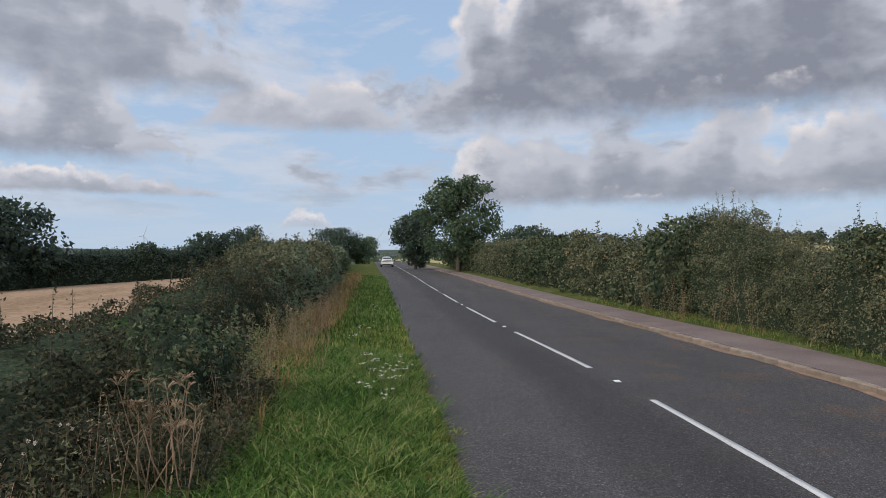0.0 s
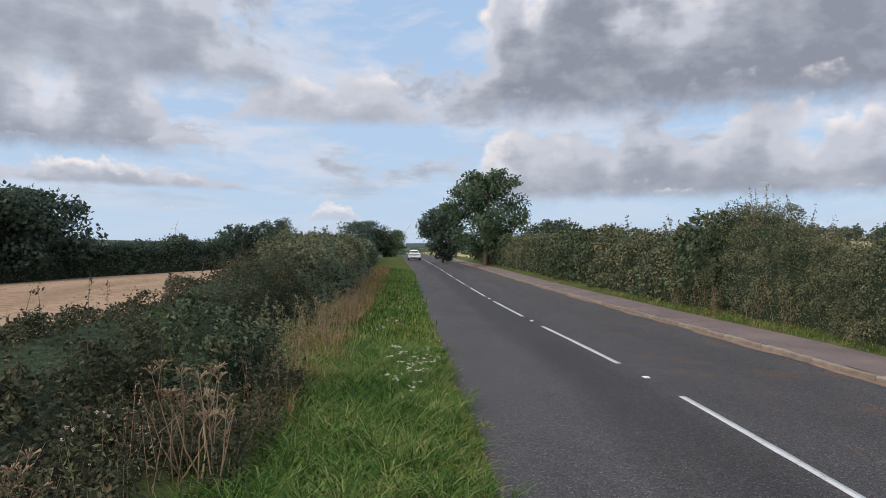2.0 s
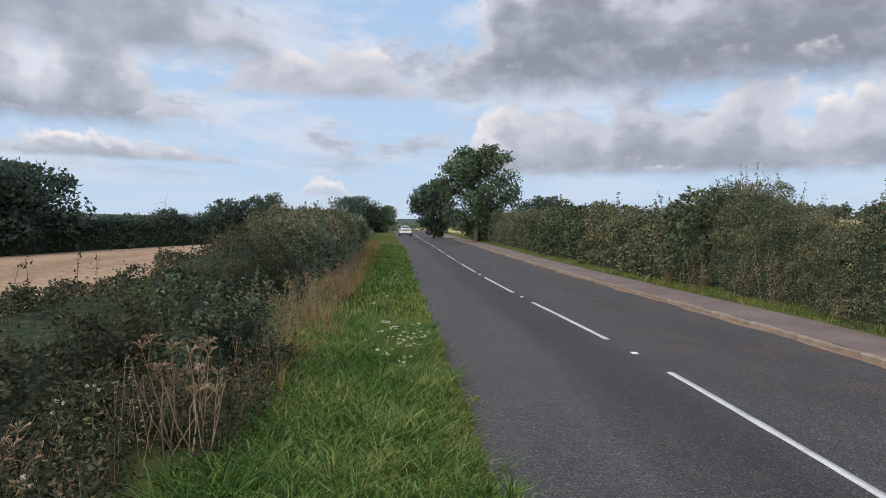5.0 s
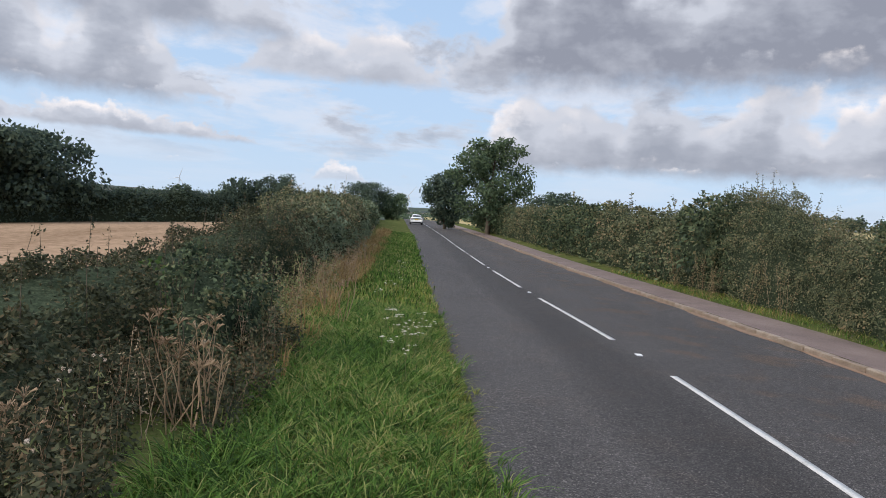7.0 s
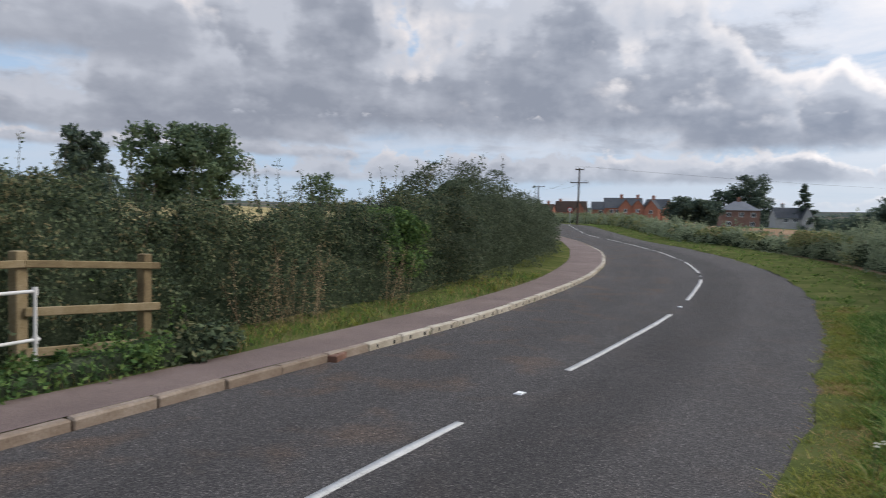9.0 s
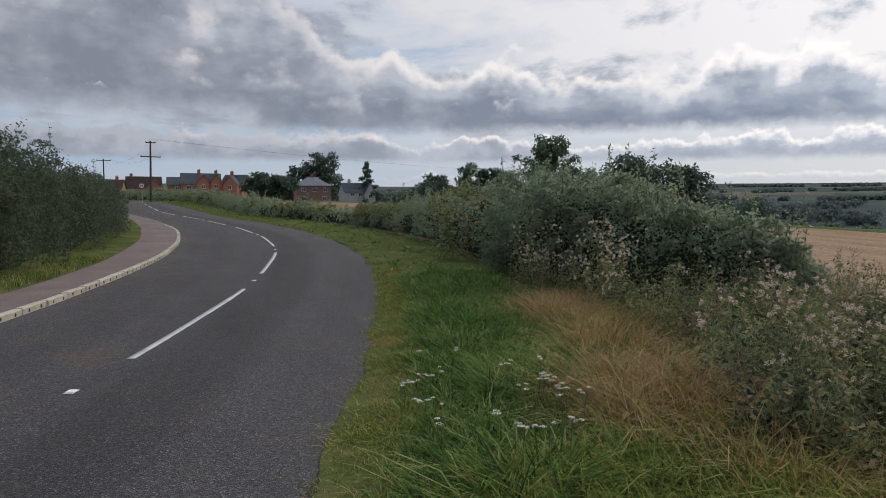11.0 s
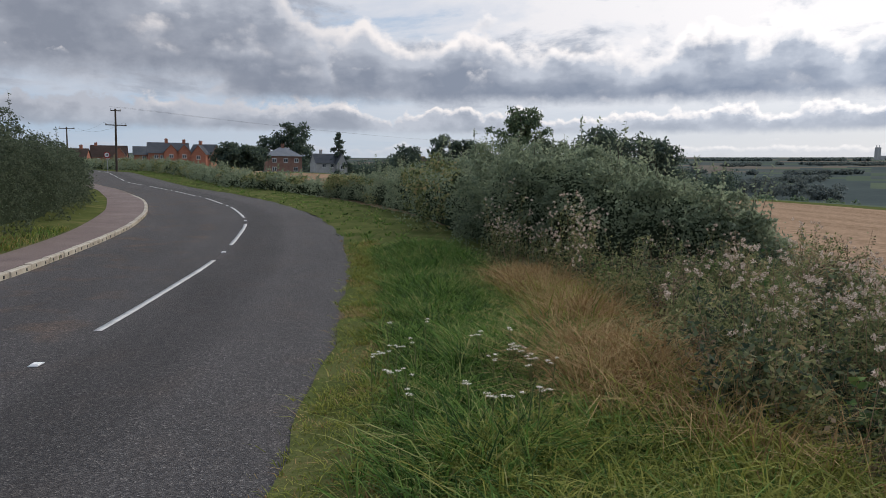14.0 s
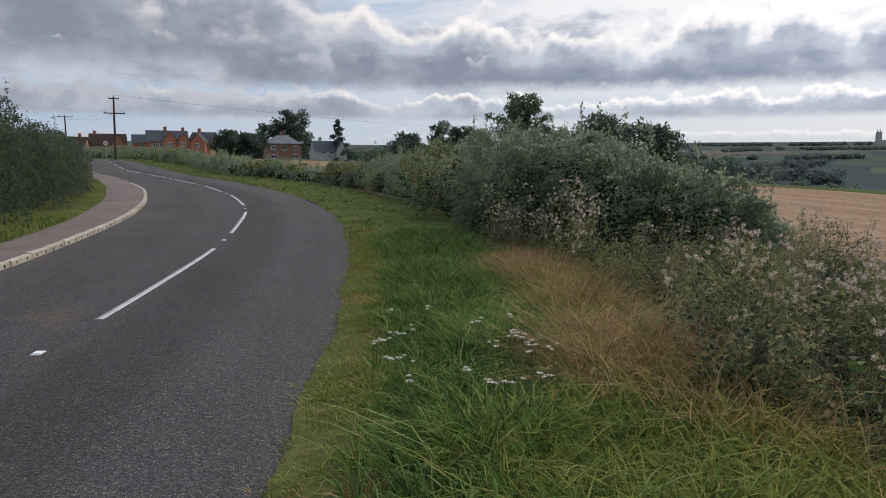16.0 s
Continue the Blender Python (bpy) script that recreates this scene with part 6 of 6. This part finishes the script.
def umbels(name, spots, height, label, size=0.16, stem=0.0065, category="dead plant"):
    """Bare upright stems that fork near the top, some with flat umbrellas of fine rays."""
    for x, y in spots:
        thing = new(name)
        z = float(verge_z(np.array([x]), np.array([y]))[0])
        thing.location = (x, y, z)
        tagged(thing, label, category, name + " plants")
        for k in range(rng.integers(4, 7)):
            hgt = height * rng.uniform(0.7, 1.08)
            lean = np.array([rng.normal(0, 0.27), rng.normal(0, 0.27), 1.0]) * hgt
            b = np.array([rng.normal(0, 0.05), rng.normal(0, 0.05), 0.0])
            pieces = [tube([b, b + lean * 0.5 + rng.normal(0, 0.02, 3), b + lean * 0.8, b + lean], [stem, stem * 0.85, stem * 0.6, stem * 0.4], 5)]
            tips = [b + lean]
            for f in rng.uniform(0.55, 0.85, rng.integers(1, 4)):
                c0 = b + lean * f
                tip = c0 + np.array([rng.normal(0, 0.4), rng.normal(0, 0.4), 0.9]) * 0.25 * hgt
                pieces.append(tube([c0, (c0 + tip) / 2, tip], [stem * 0.5, stem * 0.4, stem * 0.3], 4))
                if rng.random() < 0.35:
                    tips.append(tip)
            if k % 2:
                tips = tips[1:]
            v, q = joined(pieces)
            one = part("stem", mesh_from("stem", v, q), STALK, thing)
            for tip in tips:
                rays = []
                for j in range(14):
                    a, rr = rng.uniform(0, 2 * np.pi), size * rng.uniform(0.25, 0.55)
                    e = tip + [math.cos(a) * rr, math.sin(a) * rr, 0.055]
                    rays.append(tube([tip, (tip + e) / 2 + [0, 0, 0.012], e], [0.0025, 0.002, 0.005], 3))
                v, q = joined(rays)
                tagged(part("umbel", mesh_from("umbel", v, q), STALK, one), kind="stuff")


umbels("dead_hogweed", [(-1.46, 5.55), (-1.55, 5.7), (-1.75, 5.9)], 0.85, "dead brown hogweed with forked stems and umbrella heads")
umbels("dead_hogweed", [(-2.35, 4.4)], 0.6, "dead brown hogweed with forked stems and umbrella heads")
umbels("dead_hogweed", [(-1.02, 11.5), (-1.45, 12.6), (-1.7, 14.2), (-1.5, 17), (-1.6, 20), (-1.45, 23), (-1.7, 26)], 0.95, "dry pale hogweed stalk beside the verge")


def yarrow(spots, hgt, label):
    for x, y in spots:
        thing = new("yarrow")
        z = float(verge_z(np.array([x]), np.array([y]))[0])
        thing.location = (x, y, z)
        tagged(thing, label, "flower", "yarrow plants")
        h = hgt * rng.uniform(0.85, 1.2)
        e = np.array([rng.normal(0, 0.04), rng.normal(0, 0.04), h])
        part("stem", mesh_from("stem", *tube([(0, 0, 0), e / 2, e], [0.004, 0.0035, 0.003], 4)), LEAF_WEED, thing)
        for b in range(rng.integers(2, 5)):
            c = e + [rng.normal(0, 0.035), rng.normal(0, 0.035), rng.normal(0, 0.012)]
            part("stalk", mesh_from("stalk", *tube([e * 0.75, (e * 0.75 + c) / 2 + [0, 0, 0.01], c], [0.0025, 0.002, 0.002], 3)), LEAF_WEED, thing)
            m, wide = 60, rng.uniform(0.015, 0.028)
            a, r = rng.uniform(0, 2 * np.pi, m), wide * np.sqrt(rng.random(m))
            p = c + np.column_stack([np.cos(a) * r, np.sin(a) * r, 0.010 - r * r * 9 + rng.normal(0, 0.002, m)])
            v, q = leaves(p, np.tile([[0, 0, 1.0]], (m, 1)), 0.007, 0.9, 0.3)
            tagged(part("flower_head", mesh_from("flower_head", v, q), FLOWER, thing, "flat white flower head"), kind="stuff")


spots = [(-1.12, -5.74), (-2.04, -5.52), (-2.2, -6.0), (-1.35, -6.0), (-1.0, -5.5), (-1.12, -5.2), (-1.06, -5.05), (-2.0, -5.5), (-2.1, -5.2), (-1.5, -4.4), (-1.6, -4.2), (-1.0, -4.5), (-1.9, -5.7), (-2.05, -5.6), (-1.85, -5.4), (-2.15, -5.0), (-1.55, -6.4), (-1.3, -6.9), (-1.45, -4.75), (-1.75, -4.3), (-0.9, -5.6), (-1.95, -4.9)]
yarrow(spots, 0.42, "white yarrow flowering in the long grass")
spots = [(0.03 + rng.normal(0, 0.17), 10.2 + rng.normal(0, 1.0)) for _ in range(30)] + [(-0.4 + rng.normal(0, 0.2), rng.uniform(11, 24)) for _ in range(14)]
yarrow(spots, 0.34, "white yarrow flowering on the verge")

tufts = scatter(9000, (3, 8, -42, 30), lambda x, y: (np.abs(x - KERB_E(y) - 0.0) < 0.06) & patchy(0 * x, y, 0.9, 91, 0.35))
z = ROAD_Z(tufts[:, 1])
v, q, t = blades(np.column_stack([tufts, z]), 0.16, 0.012, 0.9)
tagged(part("kerb_weeds", mesh_from("kerb_weeds", v, q, t), LEAF_WEED), "small weeds growing along the kerb", "weeds", kind="stuff")
